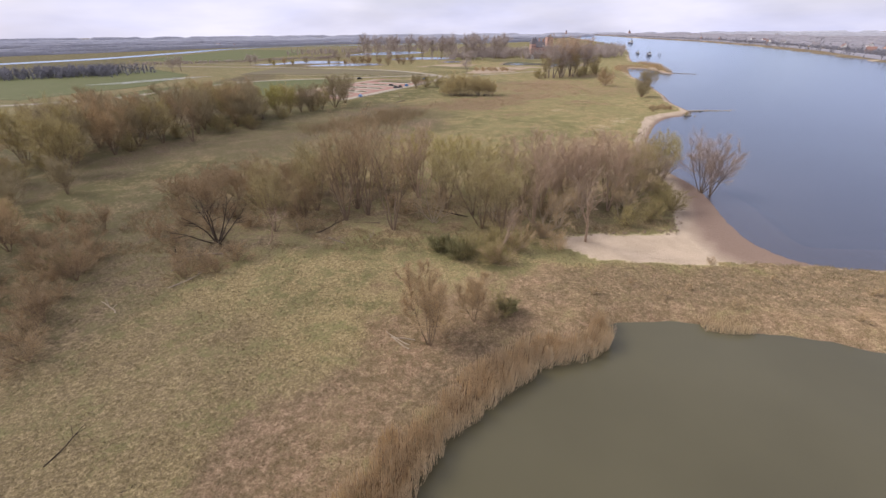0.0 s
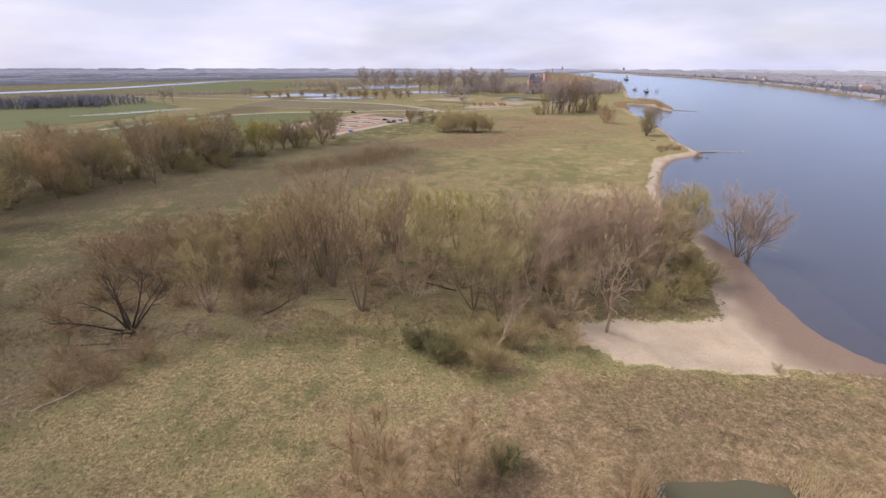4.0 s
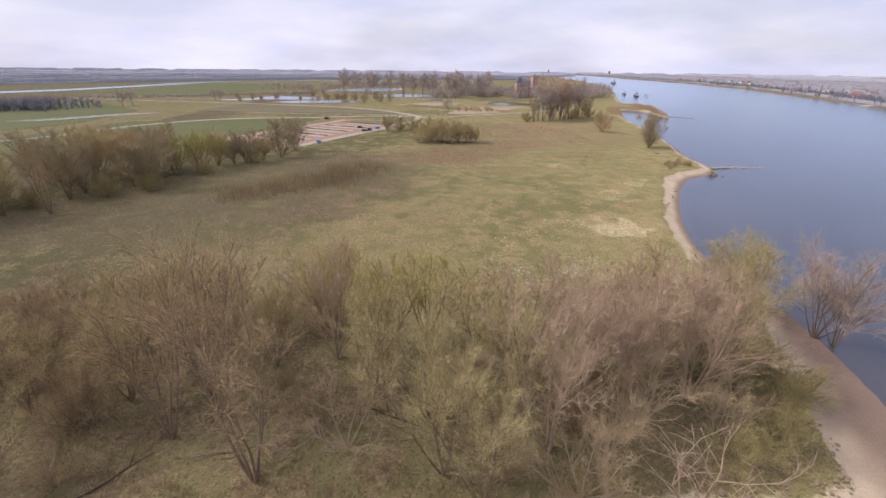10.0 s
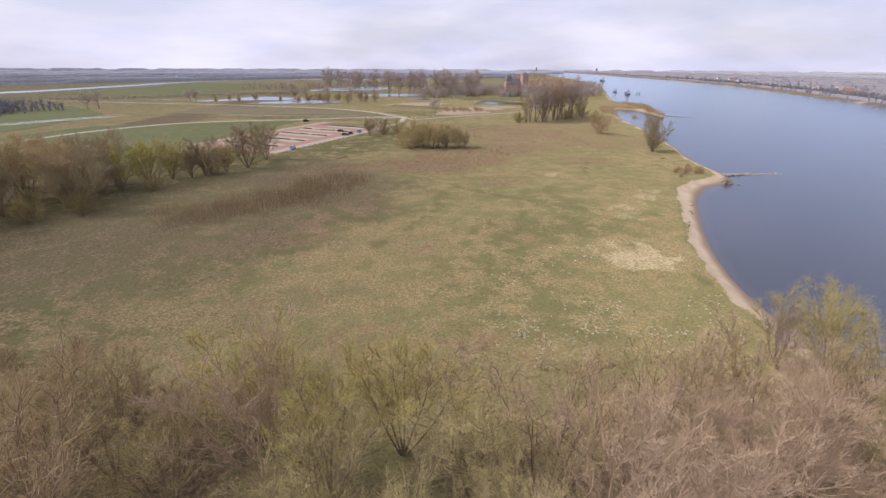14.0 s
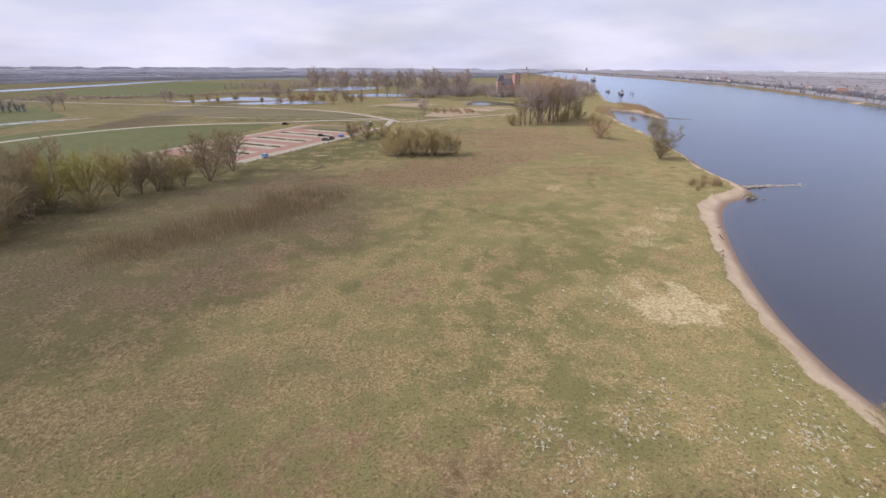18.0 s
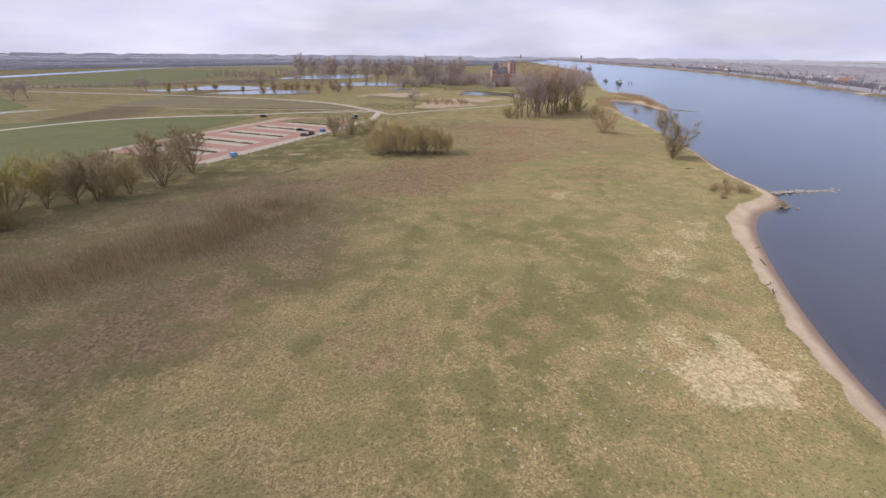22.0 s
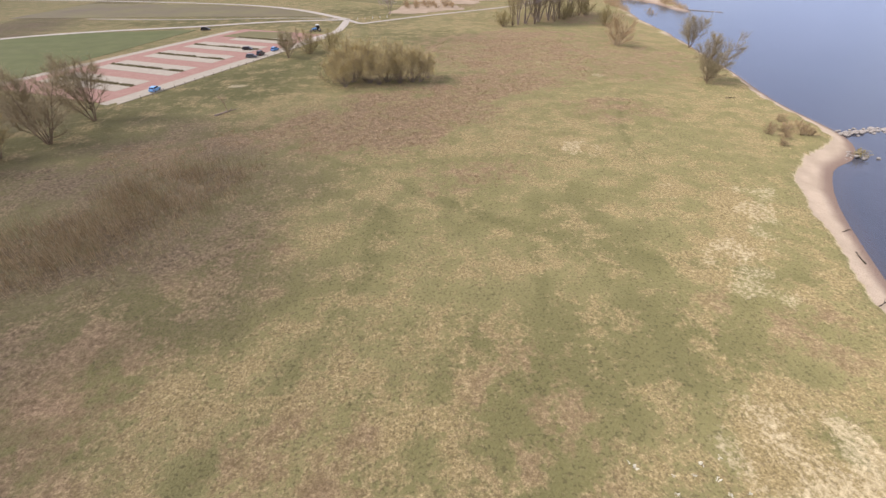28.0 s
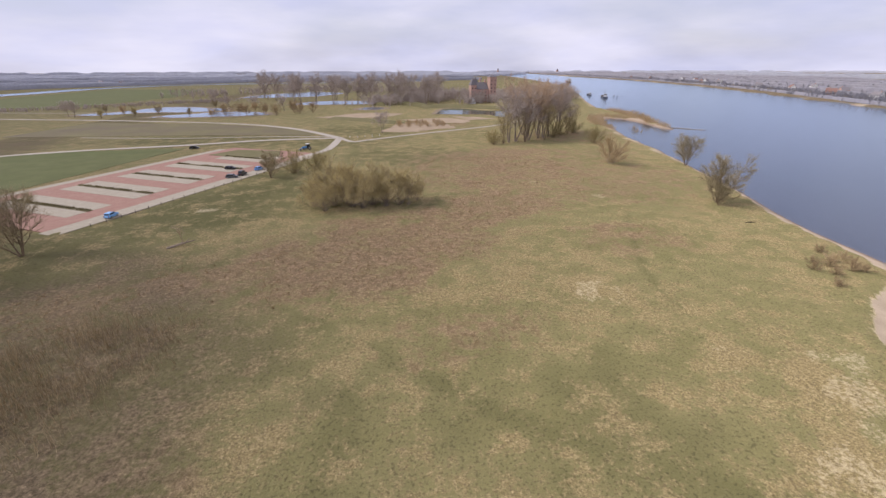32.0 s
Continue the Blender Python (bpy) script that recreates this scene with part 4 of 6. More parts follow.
# ---- trees ----
def grow(seed, h, stems, lean, r0, twigs, twig_len, bend=0.08, sides=4, side_len=0.42, droop=0.0, base=0.3, depth=2, bias=(0, 0), up=1.0, inner=0.45, fan=0.7, wide=1.0):
    """A bare tree: returns limbs (A, B, RA, RB) and twigs (P, D, L)."""
    rng = random.Random(seed)
    limbs, fine = [], []

    def branch(p, d, length, r, lev):
        n = (8, 5, 2)[lev]
        step = length / n
        for i in range(n):
            d = (d + Vector((rng.gauss(0, 1), rng.gauss(0, 1), rng.gauss(0, 0.6))) * bend * (0.6 + lev * 0.4) + Vector((0, 0, (0.07, 0.06, 0.03)[lev] * up - droop * lev))).normalized()
            q = p + d * step
            ra, rb = r * (1 - 0.8 * i / n), r * (1 - 0.8 * (i + 1) / n)
            limbs.append((p, q, max(ra, 0.024), max(rb, 0.018), lev))
            frac = (i + 1) / n
            if lev < depth and frac > (base if lev == 0 else 0.2):
                for _ in range(2 if (lev == 0 or rng.random() < 0.45) else 1):
                    side = Vector((rng.gauss(0, 1), rng.gauss(0, 1), rng.gauss(0, 0.5)))
                    side = (side - d * side.dot(d)).normalized()
                    ang = rng.uniform(0.35, 0.85) * wide
                    branch(q, (d * math.cos(ang) + side * math.sin(ang)).normalized(), length * side_len * rng.uniform(0.7, 1.15) * (1.25 - 0.7 * frac), rb * 0.6 + 0.008, lev + 1)
            if lev >= 1 or frac > 0.8:
                for _ in range(twigs if lev else max(twigs // 2, 1)):
                    t = rng.random()
                    v = (d + Vector((rng.gauss(0, 1), rng.gauss(0, 1), rng.gauss(0, 0.8))) * fan + Vector((0, 0, 0.12 - 2 * droop))).normalized()
                    fine.append((p.lerp(q, t), v, twig_len * rng.uniform(0.4, 1.2)))
            p = q

    for s in range(stems):
        az = math.tau * (s + rng.uniform(-0.3, 0.3)) / stems
        tilt = lean * (rng.uniform(inner, 1.2) if inner >= 0.4 else inner + (1.1 - inner) * ((s * 0.618 + 0.1) % 1.0))
        d = Vector((math.cos(az) * math.sin(tilt) + bias[0], math.sin(az) * math.sin(tilt) + bias[1], math.cos(tilt))).normalized()
        branch(Vector((math.cos(az), math.sin(az), 0)) * r0 * (0.9 if stems > 1 else 0) + Vector((0, 0, -0.4)), d, h * rng.uniform(0.72, 0.95) * (0.93 if stems > 1 else 1), r0, 0)
    return limbs, fine


def tree_meshes(name, bark, twig_mat, twig_w, **kw):
    limbs, fine = grow(**kw)
    vs, fs, off = [], [], 0
    for lev, sides in ((0, 4 if kw["h"] < 8 else 6), (1, 3 if kw["h"] < 8 else 4), (2, 3)):
        sel = [q for q in limbs if q[4] == lev]
        if not sel:
            continue
        A, B = np.array([q[0] for q in sel]), np.array([q[1] for q in sel])
        v, f = tubes(A, B, np.array([q[2] for q in sel]), np.array([q[3] for q in sel]), sides)
        vs.append(v)
        fs.append(f + off)
        off += len(v)
    trunk = mesh_from(name + "_trunk", np.concatenate(vs), np.concatenate(fs), bark, True)
    crown = None
    if fine and twig_mat:
        P, D, L = np.array([q[0] for q in fine]), np.array([q[1] for q in fine]), np.array([q[2] for q in fine])
        crown = mesh_from(name + "_crown", *blades_of(P, D, L, twig_w * (0.7 + 0.6 * np.random.RandomState(1).rand(len(P)))), twig_mat)
    return trunk, crown


KINDS = {
    "tall": [tree_meshes("tall_willow", M_BARK, M_TWIG_BROWN, 0.019, seed=s, h=19, stems=5, lean=0.34, r0=0.15, twigs=4, twig_len=1.7, side_len=0.42, inner=0.15, fan=0.6, base=0.38, wide=0.9) for s in (1, 2, 3)],
    "rosy": [tree_meshes("rosy_willow", M_BARK_ROSE, M_TWIG_ROSE, 0.019, seed=s, h=18, stems=6, lean=0.42, r0=0.14, twigs=4, twig_len=1.6, side_len=0.45, inner=0.1, fan=0.6, base=0.3, bend=0.11) for s in (5, 6, 7)],
    "olive": [tree_meshes("olive_willow", M_BARK, M_TWIG_OLIVE, 0.021, fan=0.65, seed=s, h=16, stems=6, lean=0.5, r0=0.12, twigs=5, twig_len=1.6, side_len=0.44, inner=0.1, up=0.7, base=0.3) for s in (11, 12, 13)],
    "yellow": [tree_meshes("yellow_willow", M_BARK, M_TWIG_YELLOW, 0.022, fan=0.7, seed=s, h=17, stems=6, lean=0.52, r0=0.13, twigs=6, twig_len=1.6, side_len=0.44, inner=0.1, up=0.7, base=0.3) for s in (21, 22)],
    "round": [tree_meshes("round_willow", M_BARK, (M_TWIG_GREY, M_TWIG_BROWN, M_TWIG_OLIVE)[s % 3], 0.036, fan=0.75, seed=s, h=13.5, stems=6, lean=0.6, r0=0.12, twigs=7, twig_len=1.9, side_len=0.5, base=0.15, up=0.5, inner=0.05) for s in (150, 151, 152, 153)],
    "lone": [tree_meshes("domed_tree", M_BARK, M_TWIG_GREY, 0.028, fan=0.75, seed=s, h=12.5, stems=6, lean=0.62, r0=0.12, twigs=7, twig_len=1.6, side_len=0.5, base=0.2, up=0.4, inner=0.05) for s in (171, 172)],
    "lime": [tree_meshes("lime_willow", M_BARK, M_TWIG_LIME, 0.036, fan=0.8, seed=s, h=14, stems=6, lean=0.65, r0=0.13, twigs=8, twig_len=1.5, side_len=0.46, base=0.15, up=0.5, inner=0.05) for s in (181, 182)],
    "red": [tree_meshes("reddish_willow", M_BARK, M_TWIG_RED, 0.016, fan=0.7, seed=s, h=16, stems=8, lean=0.62, r0=0.11, twigs=6, twig_len=1.9, side_len=0.4, inner=0.05, up=0.6, base=0.3, wide=0.85) for s in (31, 32)],
    "pale": [tree_meshes("pale_willow", M_BARK_PALE, M_TWIG_BROWN, 0.018, seed=s, h=13, stems=5, lean=0.75, r0=0.17, twigs=5, twig_len=1.3, bend=0.19, side_len=0.5, up=0.4) for s in (41, 42)],
    "bush": [tree_meshes("willow_bush", M_BARK, M_TWIG_BUSH, 0.022, fan=0.65, seed=s, h=7, stems=10, lean=1.0, r0=0.05, twigs=6, twig_len=1.3, base=0.12, depth=1, side_len=0.5, up=0.3, inner=0.05) for s in (51, 52)],
    "dome": [tree_meshes("domed_willow", M_BARK_GREY, M_TWIG_TAN, 0.032, fan=0.8, seed=s, h=10, stems=9, lean=0.85, r0=0.1, twigs=3, twig_len=1.6, base=0.25, side_len=0.45, up=0.3, inner=0.05, bend=0.12) for s in (161, 162, 163)],
    "green": [tree_meshes("leafing_bush", M_BARK, M_TWIG_GREEN, 0.05, seed=s, h=5, stems=6, lean=0.9, r0=0.05, twigs=12, twig_len=0.9, base=0.1, depth=1, side_len=0.55, up=0.3, inner=0.1) for s in (61,)],
    "dusk": [tree_meshes("dark_willow", M_BARK, M_TWIG_DARK, 0.024, fan=0.5, seed=s, h=12, stems=6, lean=0.75, r0=0.11, twigs=6, twig_len=1.4, side_len=0.48, base=0.15, inner=0.1, up=0.5) for s in (131, 132)],
    "scrub": [tree_meshes("dark_scrub", M_BARK, M_TWIG_DARK, 0.022, fan=0.6, seed=s, h=4.5, stems=7, lean=1.1, r0=0.04, twigs=5, twig_len=1.1, base=0.1, depth=1, side_len=0.55, up=0.25, inner=0.1) for s in (141, 142)],
    "brown": [tree_meshes("brown_bush", M_BARK_PALE, M_TWIG_BROWN, 0.022, fan=0.55, seed=s, h=5, stems=6, lean=1.0, r0=0.04, twigs=6, twig_len=1.2, base=0.1, depth=1, side_len=0.55, up=0.3, inner=0.1) for s in (71, 72)],
    "poplar": [tree_meshes("poplar", M_BARK_GREY, M_TWIG_ROSE, 0.045, fan=0.7, seed=s, h=27, stems=3, lean=0.26, r0=0.3, twigs=7, twig_len=2.6, side_len=0.42, base=0.25, inner=0.2, up=0.4) for s in (81, 82)],
    "oak": [tree_meshes("broad_bare_tree", M_BARK_GREY, M_MIDWOOD, 0.07, fan=0.8, seed=s, h=20, stems=2, lean=0.2, r0=0.3, twigs=9, twig_len=2.8, side_len=0.55, base=0.25, up=0.3, wide=1.25) for s in (91, 92, 93)],
    "dead": [tree_meshes("dead_willow", M_BARK_DARK, None, 0.03, seed=s, h=11, stems=9, lean=1.2, r0=0.19, twigs=1, twig_len=1.2, bend=0.13, up=0.1, inner=0.1, base=0.6, depth=1) for s in (101,)],
    "snag": [tree_meshes("bare_snag", M_BARK_ROSE, M_BARK_ROSE, 0.03, seed=s, h=13, stems=1, lean=0.5, r0=0.24, twigs=1, twig_len=1.3, bend=0.22, base=0.3, side_len=0.6) for s in (111, 112)],
    "slim": [tree_meshes("slim_bare_tree", M_BARK, M_TWIG_BROWN, 0.022, seed=s, h=10, stems=5, lean=0.5, r0=0.07, twigs=12, twig_len=1.3, inner=0.1) for s in (121,)],
}
LABELS = {
    "tall": ("willow_tree", "tall many-stemmed willow with bare brown twigs", "tree"),
    "rosy": ("willow_tree", "bare willow with pale pinkish-tan limbs and twigs", "tree"),
    "olive": ("willow_tree", "tall willow budding olive green over bare stems", "tree"),
    "yellow": ("willow_tree", "broad willow with fresh yellow-green buds", "tree"),
    "lime": ("willow_tree", "rounded willow in bright yellow-green young leaf", "tree"),
    "round": ("willow_tree", "broad rounded willow with dense olive-brown twigs", "tree"),
    "dome": ("willow_bush", "large domed willow bush with tan twigs", "bush"),
    "lone": ("willow_tree", "broad-crowned willow with fine grey-brown bare twigs", "tree"),
    "red": ("willow_tree", "vase-shaped bare willow with reddish fine twigs", "tree"),
    "pale": ("willow_tree", "sprawling willow with pale twisted weathered limbs", "tree"),
    "bush": ("willow_bush", "rounded willow bush budding olive green", "bush"),
    "green": ("leafing_bush", "low bush with first green leaves", "bush"),
    "dusk": ("willow_tree", "sprawling willow with dark bare limbs and brown twigs", "tree"),
    "scrub": ("scrub_bush", "low dark tangle of leafless brambles and shoots", "bush"),
    "brown": ("scrub_bush", "low tangled brown scrub bush without leaves", "bush"),
    "poplar": ("poplar_tree", "tall bare poplar with reddish-brown twigs", "tree"),
    "oak": ("bare_tree", "tall broad leafless tree with brown twigs", "tree"),
    "dead": ("dead_tree", "dead dark willow split into spreading bare limbs", "tree"),
    "snag": ("bare_snag", "leaning dead tree with pale gnarled limbs", "tree"),
    "slim": ("slim_tree", "slim leafless tree with fine brown twigs in rough grass", "tree"),
}
tree_rng = random.Random(5)
tree_count = {}


def plant(kind, x, y, size=1.0, group="", turn=None, tilt=0.0):
    k = tree_count.get(kind, 0)
    tree_count[kind] = k + 1
    trunk, crown = KINDS[kind][k % len(KINDS[kind])]
    name, label, cat = LABELS[kind]
    m = pose(x, y, floor_at(x, y), tilt, 0, tree_rng.uniform(0, 360) if turn is None else turn)
    ob = thing(name, m, label, cat, group)
    s = size * tree_rng.uniform(0.93, 1.07)
    ob.scale = (s * tree_rng.uniform(0.92, 1.1), s * tree_rng.uniform(0.92, 1.1), s)
    put_part("trunk", trunk, ob)
    if crown:
        put_part("crown", crown, ob)
    return ob


WOOD = "willow wood by the beach"
for kind, size, spots in (
        ("tall", 1.12, [(-8.7, 86), (-15.5, 95), (-18.5, 99)]),
        ("rosy", 1.1, [(-4, 106), (22, 88.5), (28, 95), (41, 95)]),
        ("tall", 0.98, [(22, 102), (-20, 92)]),
        ("tall", 0.86, [(44, 105), (34, 106), (49, 105), (41, 108)]),
        ("rosy", 0.9, [(38, 103), (30, 101), (36, 99), (46, 101), (26, 98), (33, 95)]),
        ("olive", 0.8, [(-34, 85.5), (-38, 96)]),
        ("olive", 0.9, [(16, 96), (3, 98), (-12, 104), (20, 93), (14, 82)]),
        ("olive", 0.95, [(-30, 103), (9, 94), (16, 103), (-24, 106), (56, 108), (10.4, 86)]),
        ("yellow", 0.98, [(2, 106), (9, 110), (-5, 111)]),
        ("yellow", 0.85, [(66.7, 120.5)]),
        ("olive", 0.7, [(-33, 109), (62, 122.5)]),
        ("red", 0.56, [(64, 116), (58, 112), (53, 108), (61, 121)]),
        ("olive", 0.85, [(-20, 109), (-28, 98), (48, 99)]),
        ("dusk", 0.7, [(-22, 116), (-14, 112), (-28, 118), (-8, 116), (-33, 114)]),
        ("dusk", 0.85, [(-40, 100), (-34, 106), (-46, 110), (-52, 96), (-30, 94)]),
        ("dusk", 0.72, [(-44, 102), (-50, 106), (-40, 108), (-55, 100), (-58, 112), (-48, 116), (-64, 104), (-38, 116)]),
        ("pale", 0.85, [(14, 90), (27, 86), (38, 98), (46, 96), (0, 90), (33, 91)]),
        ("pale", 0.7, [(24, 83), (42, 90), (52, 104), (-22, 97)]),
        ("bush", 0.85, [(48, 88), (42, 86), (52, 93), (55, 100), (30, 99), (56, 95)]),
        ("bush", 0.75, [(7, 73), (11, 70), (15, 75), (12, 77)]),
        ("green", 0.9, [(3.5, 74), (1, 75.5), (5, 71.5), (46, 99)]),
        ("brown", 0.9, [(11.5, 70), (15, 74.5), (18, 78), (22, 80), (24, 75), (17, 85)]),
        ("scrub", 0.9, [(-28, 86), (-6, 95), (-40, 88), (26, 91), (-48, 86), (-52, 80), (-46, 93), (-55, 90), (-58, 84), (-60, 98), (-32, 94), (-10, 100), (2, 101), (-42, 70), (-44, 66.5), (-37, 72.5), (-39, 68), (-47, 72)]),
        ("scrub", 1.0, [(-40, 122), (-45, 127), (-37, 129), (-50, 119), (-34, 118), (-58, 120), (-66, 112)])):
    for x, y in spots:
        plant(kind, x, y, size, WOOD)
plant("dead", -44, 80.5, 1.05, WOOD, 200)
plant("snag", 31, 79.5, 1.35, WOOD, 150, -6)
plant("snag", -33.5, 79.5, 0.75, WOOD, 60, 12)
plant("snag", 12, 71.5, 0.7, WOOD, 300)
plant("red", 72.3, 110.5, 1.05, "", 30)
plant("red", 73.6, 108.5, 0.8, "", 110)
plant("slim", -0.6, 47.5, 1.1)
plant("slim", 6, 52.5, 0.85)
plant("brown", 1.5, 49, 0.7)
plant("bush", 10, 54, 0.6)
plant("green", 11.5, 54, 0.6)
plant("brown", 8.5, 52.5, 0.6)
for x, y, s in ((36.4, 58.2, 0.35), (46.6, 54.5, 0.35), (62, 50.5, 0.35), (51, 69.3, 0.3), (26, 59, 0.3), (33, 62, 0.25), (57, 62, 0.25), (70, 57, 0.35), (42, 60, 0.22), (78, 60, 0.3)):
    plant("brown", x, y, s, "shrubs on the bank")
ROW = "tree row along the ditch"
for kind, size, spots in (
        ("round", 1.3, [(-118, 143), (-113, 154), (-106, 172), (-84, 200), (-100, 188), (-126, 165), (-95, 212), (-86, 216), (-123, 184), (-106, 225), (-132, 140), (-138, 160), (-118, 205), (-128, 118), (-110, 128), (-96, 232), (-140, 190), (-120, 228), (-122, 150), (-112, 166), (-101, 196), (-90, 204), (-108, 214), (-132, 172), (-98, 222), (-116, 178)]),
        ("tall", 0.95, [(-96, 175), (-103, 205), (-90, 228), (-102, 248), (-130, 150), (-112, 192)]),
        ("lone", 1.4, [(-56.5, 258), (-53.5, 273)]),
        
        ("lime", 1.1, [(-79, 228), (-85, 222)]),
        ("round", 1.0, [(-76, 237), (-67, 243)]),
        ("round", 0.8, [(-71, 241), (-90, 216), (-62, 250)]),
        ("bush", 1.1, [(-81, 197), (-90, 190), (-75, 222), (-66, 246), (-122, 135), (-110, 158), (-97, 200), (-118, 120), (-128, 128), (-88, 208), (-105, 180)]),
        ("dusk", 0.55, [(-62, 66), (-70, 74), (-76, 62), (-58, 54), (-66, 50), (-84, 70), (-78, 50), (-72, 88)]),
        ("round", 0.7, [(-101, 98), (-108, 106), (-112, 90), (-92, 86), (-121, 104), (-98, 112), (-84, 78), (-95, 70)]),
        ("scrub", 1.0, [(-75, 86), (-79, 79), (-70, 80), (-84, 92), (-64, 74), (-61, 56), (-63, 69), (-57, 50), (-66, 62), (-72, 70), (-60, 42), (-70, 52), (-53, 45), (-68, 40)]),
        ("scrub", 0.8, [(-66, 66), (-76, 74), (-60, 60), (-86, 82), (-70, 58), (-64, 48), (-74, 64), (-58, 38), (-80, 60)]),
        ("green", 0.8, [(-68, 70), (-78, 66)])):
    for x, y in spots:
        plant(kind, x, y, size, ROW)
for kind, size, spots in (
        ("dome", 0.8, [(7, 301), (36, 300), (11, 296), (39, 304)]),
        ("dome", 1.1, [(10, 301), (17, 304), (29, 303), (22, 298)]),
        ("dome", 1.2, [(33, 300), (29, 299), (15, 306)]),
        ("dome", 1.5, [(19, 300), (13.5, 302)]),
        ("dome", 1.25, [(25, 301)]),
        ("oak", 1.35, [(102, 411), (113, 416), (128, 426), (142, 440), (120, 430)]),
        ("round", 0.8, [(-13.7, 343)]),
        ("brown", 1.1, [(246, 505), (252, 520), (258, 538), (240, 492), (262, 552), (214, 470), (206, 452)]),
        ("lone", 1.28, [(131.5, 286)]),
        ("round", 0.55, [(130, 283.5)]),
        ("lone", 1.08, [(159, 338)]),
        ("brown", 2.6, [(129, 347)]),
        ("poplar", 1.25, [(107, 414), (116, 418), (124, 424), (133, 430), (128, 436), (146, 446), (120, 440)]),
        ("olive", 1.2, [(98, 408), (112, 412), (150, 440), (126, 418), (156, 452)]),
        ("bush", 1.4, [(142, 434), (154, 441), (134, 425), (92, 406), (148, 400), (3, 352), (-6, 350)]),
        
        ("oak", 0.75, [(-290, 522), (-285, 530)]),
        ("round", 0.55, [(-196, 618), (-182, 606), (-170, 625), (-134, 600), (-110, 582), (-200, 590), (-222, 640), (-140, 690), (-88, 640)]),
        ("oak", 1.6, [(-112, 820), (-96, 790), (-70, 770), (-58, 742), (-40, 735), (-18, 720), (-4, 730), (10, 716), (24, 724), (46, 708), (58, 700), (70, 716), (88, 690), (-130, 880), (-84, 850), (-20, 800), (30, 790), (100, 730), (112, 760), (60, 760)]),
        ("oak", 0.75, [(148, 702), (158, 706), (140, 712)]),
        ("oak", 0.7, [(-238, 612), (-228, 604), (-120, 668), (-92, 655), (-60, 640), (-150, 720), (32, 462)]),
        ("dusk", 0.95, [(-99, 584), (-84, 592), (-58, 590), (-70, 602), (-46, 612), (-40, 604), (-92, 600), (-30, 618)])):
    for x, y in spots:
        plant(kind, x, y, size)


# ---- grasses, reeds, saplings ----
def scatter(seed, n, x0, y0, x1, y1):
    r = np.random.RandomState(seed)
    return r, x0 + r.rand(n) * (x1 - x0), y0 + r.rand(n) * (y1 - y0)


def tufts(name, r, x, y, blades, length, width, mat, label, category, lean=0.5):
    z = ground_height(x, y)[0]
    k = len(x)
    P = np.repeat(np.stack([x, y, z - 0.03], 1), blades, 0) + np.concatenate([r.randn(k * blades, 2) * 0.10, np.zeros((k * blades, 1))], 1)
    D = np.concatenate([r.randn(k * blades, 2) * lean, np.ones((k * blades, 1))], 1)
    L = np.repeat(0.6 + 0.8 * r.rand(k), blades) * (0.5 + 0.7 * r.rand(k * blades)) * length
    return tagged(new(name, mesh_from(name, *blades_of(P, D, L, np.full(k * blades, width * 1.3)), mat)), label, category, kind="stuff")


r, x, y = scatter(1, 26000, -75, 20, 28, 80)
h_, d_, w_, pit_, pond_ = ground_height(x, y)
ok = (pond_ > 3) & (pit_ > 1) & (soft_noise(x, y, 5, 41) + 0.25 * r.rand(len(x)) > 0.42)
tufts("dry_grass", r, x[ok], y[ok], 4, 0.34, 0.05, M_STRAW, "tussocks of dry straw-coloured grass", "grass", 0.8)
r, x, y = scatter(2, 48000, -60, 118, 105, 290)
h_, d_, w_, pit_, pond_ = ground_height(x, y)
dryness = ground_masks(x, y, h_, d_, w_, pit_, pond_)[1]
ok = (d_ > w_ + 1) & (dryness * 1.2 + 0.35 * r.rand(len(x)) > 0.55)
tufts("dry_grass", r, x[ok], y[ok], 4, 0.26, 0.05, M_STRAW, "sparse tussocks of dry meadow grass", "grass", 0.8)
r, x, y = scatter(3, 9000, 24, 54, 130, 70)
h_, d_, w_, pit_, pond_ = ground_height(x, y)
ok = (pond_ > 3) & (d_ > 2) & (pit_ > 1)
tufts("dry_grass", r, x[ok], y[ok], 4, 0.4, 0.05, M_STRAW, "rough dry grass on the bank by the pond", "grass", 0.7)
r = np.random.RandomState(4)
mid = np.repeat(np.array([(30.5, 130), (36, 132), (30, 126), (24, 141), (50, 130.5), (60, 129), (38, 156), (45, 165), (30, 150), (53, 122), (40, 133), (46, 138), (64, 138), (26, 134), (49, 160)]), [50, 20, 30, 8, 40, 80, 14, 10, 12, 70, 40, 24, 30, 30, 12], 0)
x, y = (mid + r.randn(*mid.shape) * (3.2, 2.4)).T
ok = r.rand(len(x)) < 1
tufts("bleached_grass", r, x[ok], y[ok], 12, 0.26, 0.12, M_PALE, "scattered bleached tufts in the green meadow", "grass", 1.0)
r, x, y = scatter(10, 16000, -48, 214, 110, 372)
red_ = ground_masks(x, y, *ground_height(x, y))[2]
ok = (red_ * 1.5 + 0.9 * soft_noise(x, y, 4, 51) + 0.3 * r.rand(len(x)) > 1.4) & (signed(x, y, RIVER) > 8)
tufts("rough_grass", r, x[ok], y[ok], 7, 0.45, 0.07, M_ROUGH, "rough reddish-brown tussocks of dead grass", "grass", 0.9)
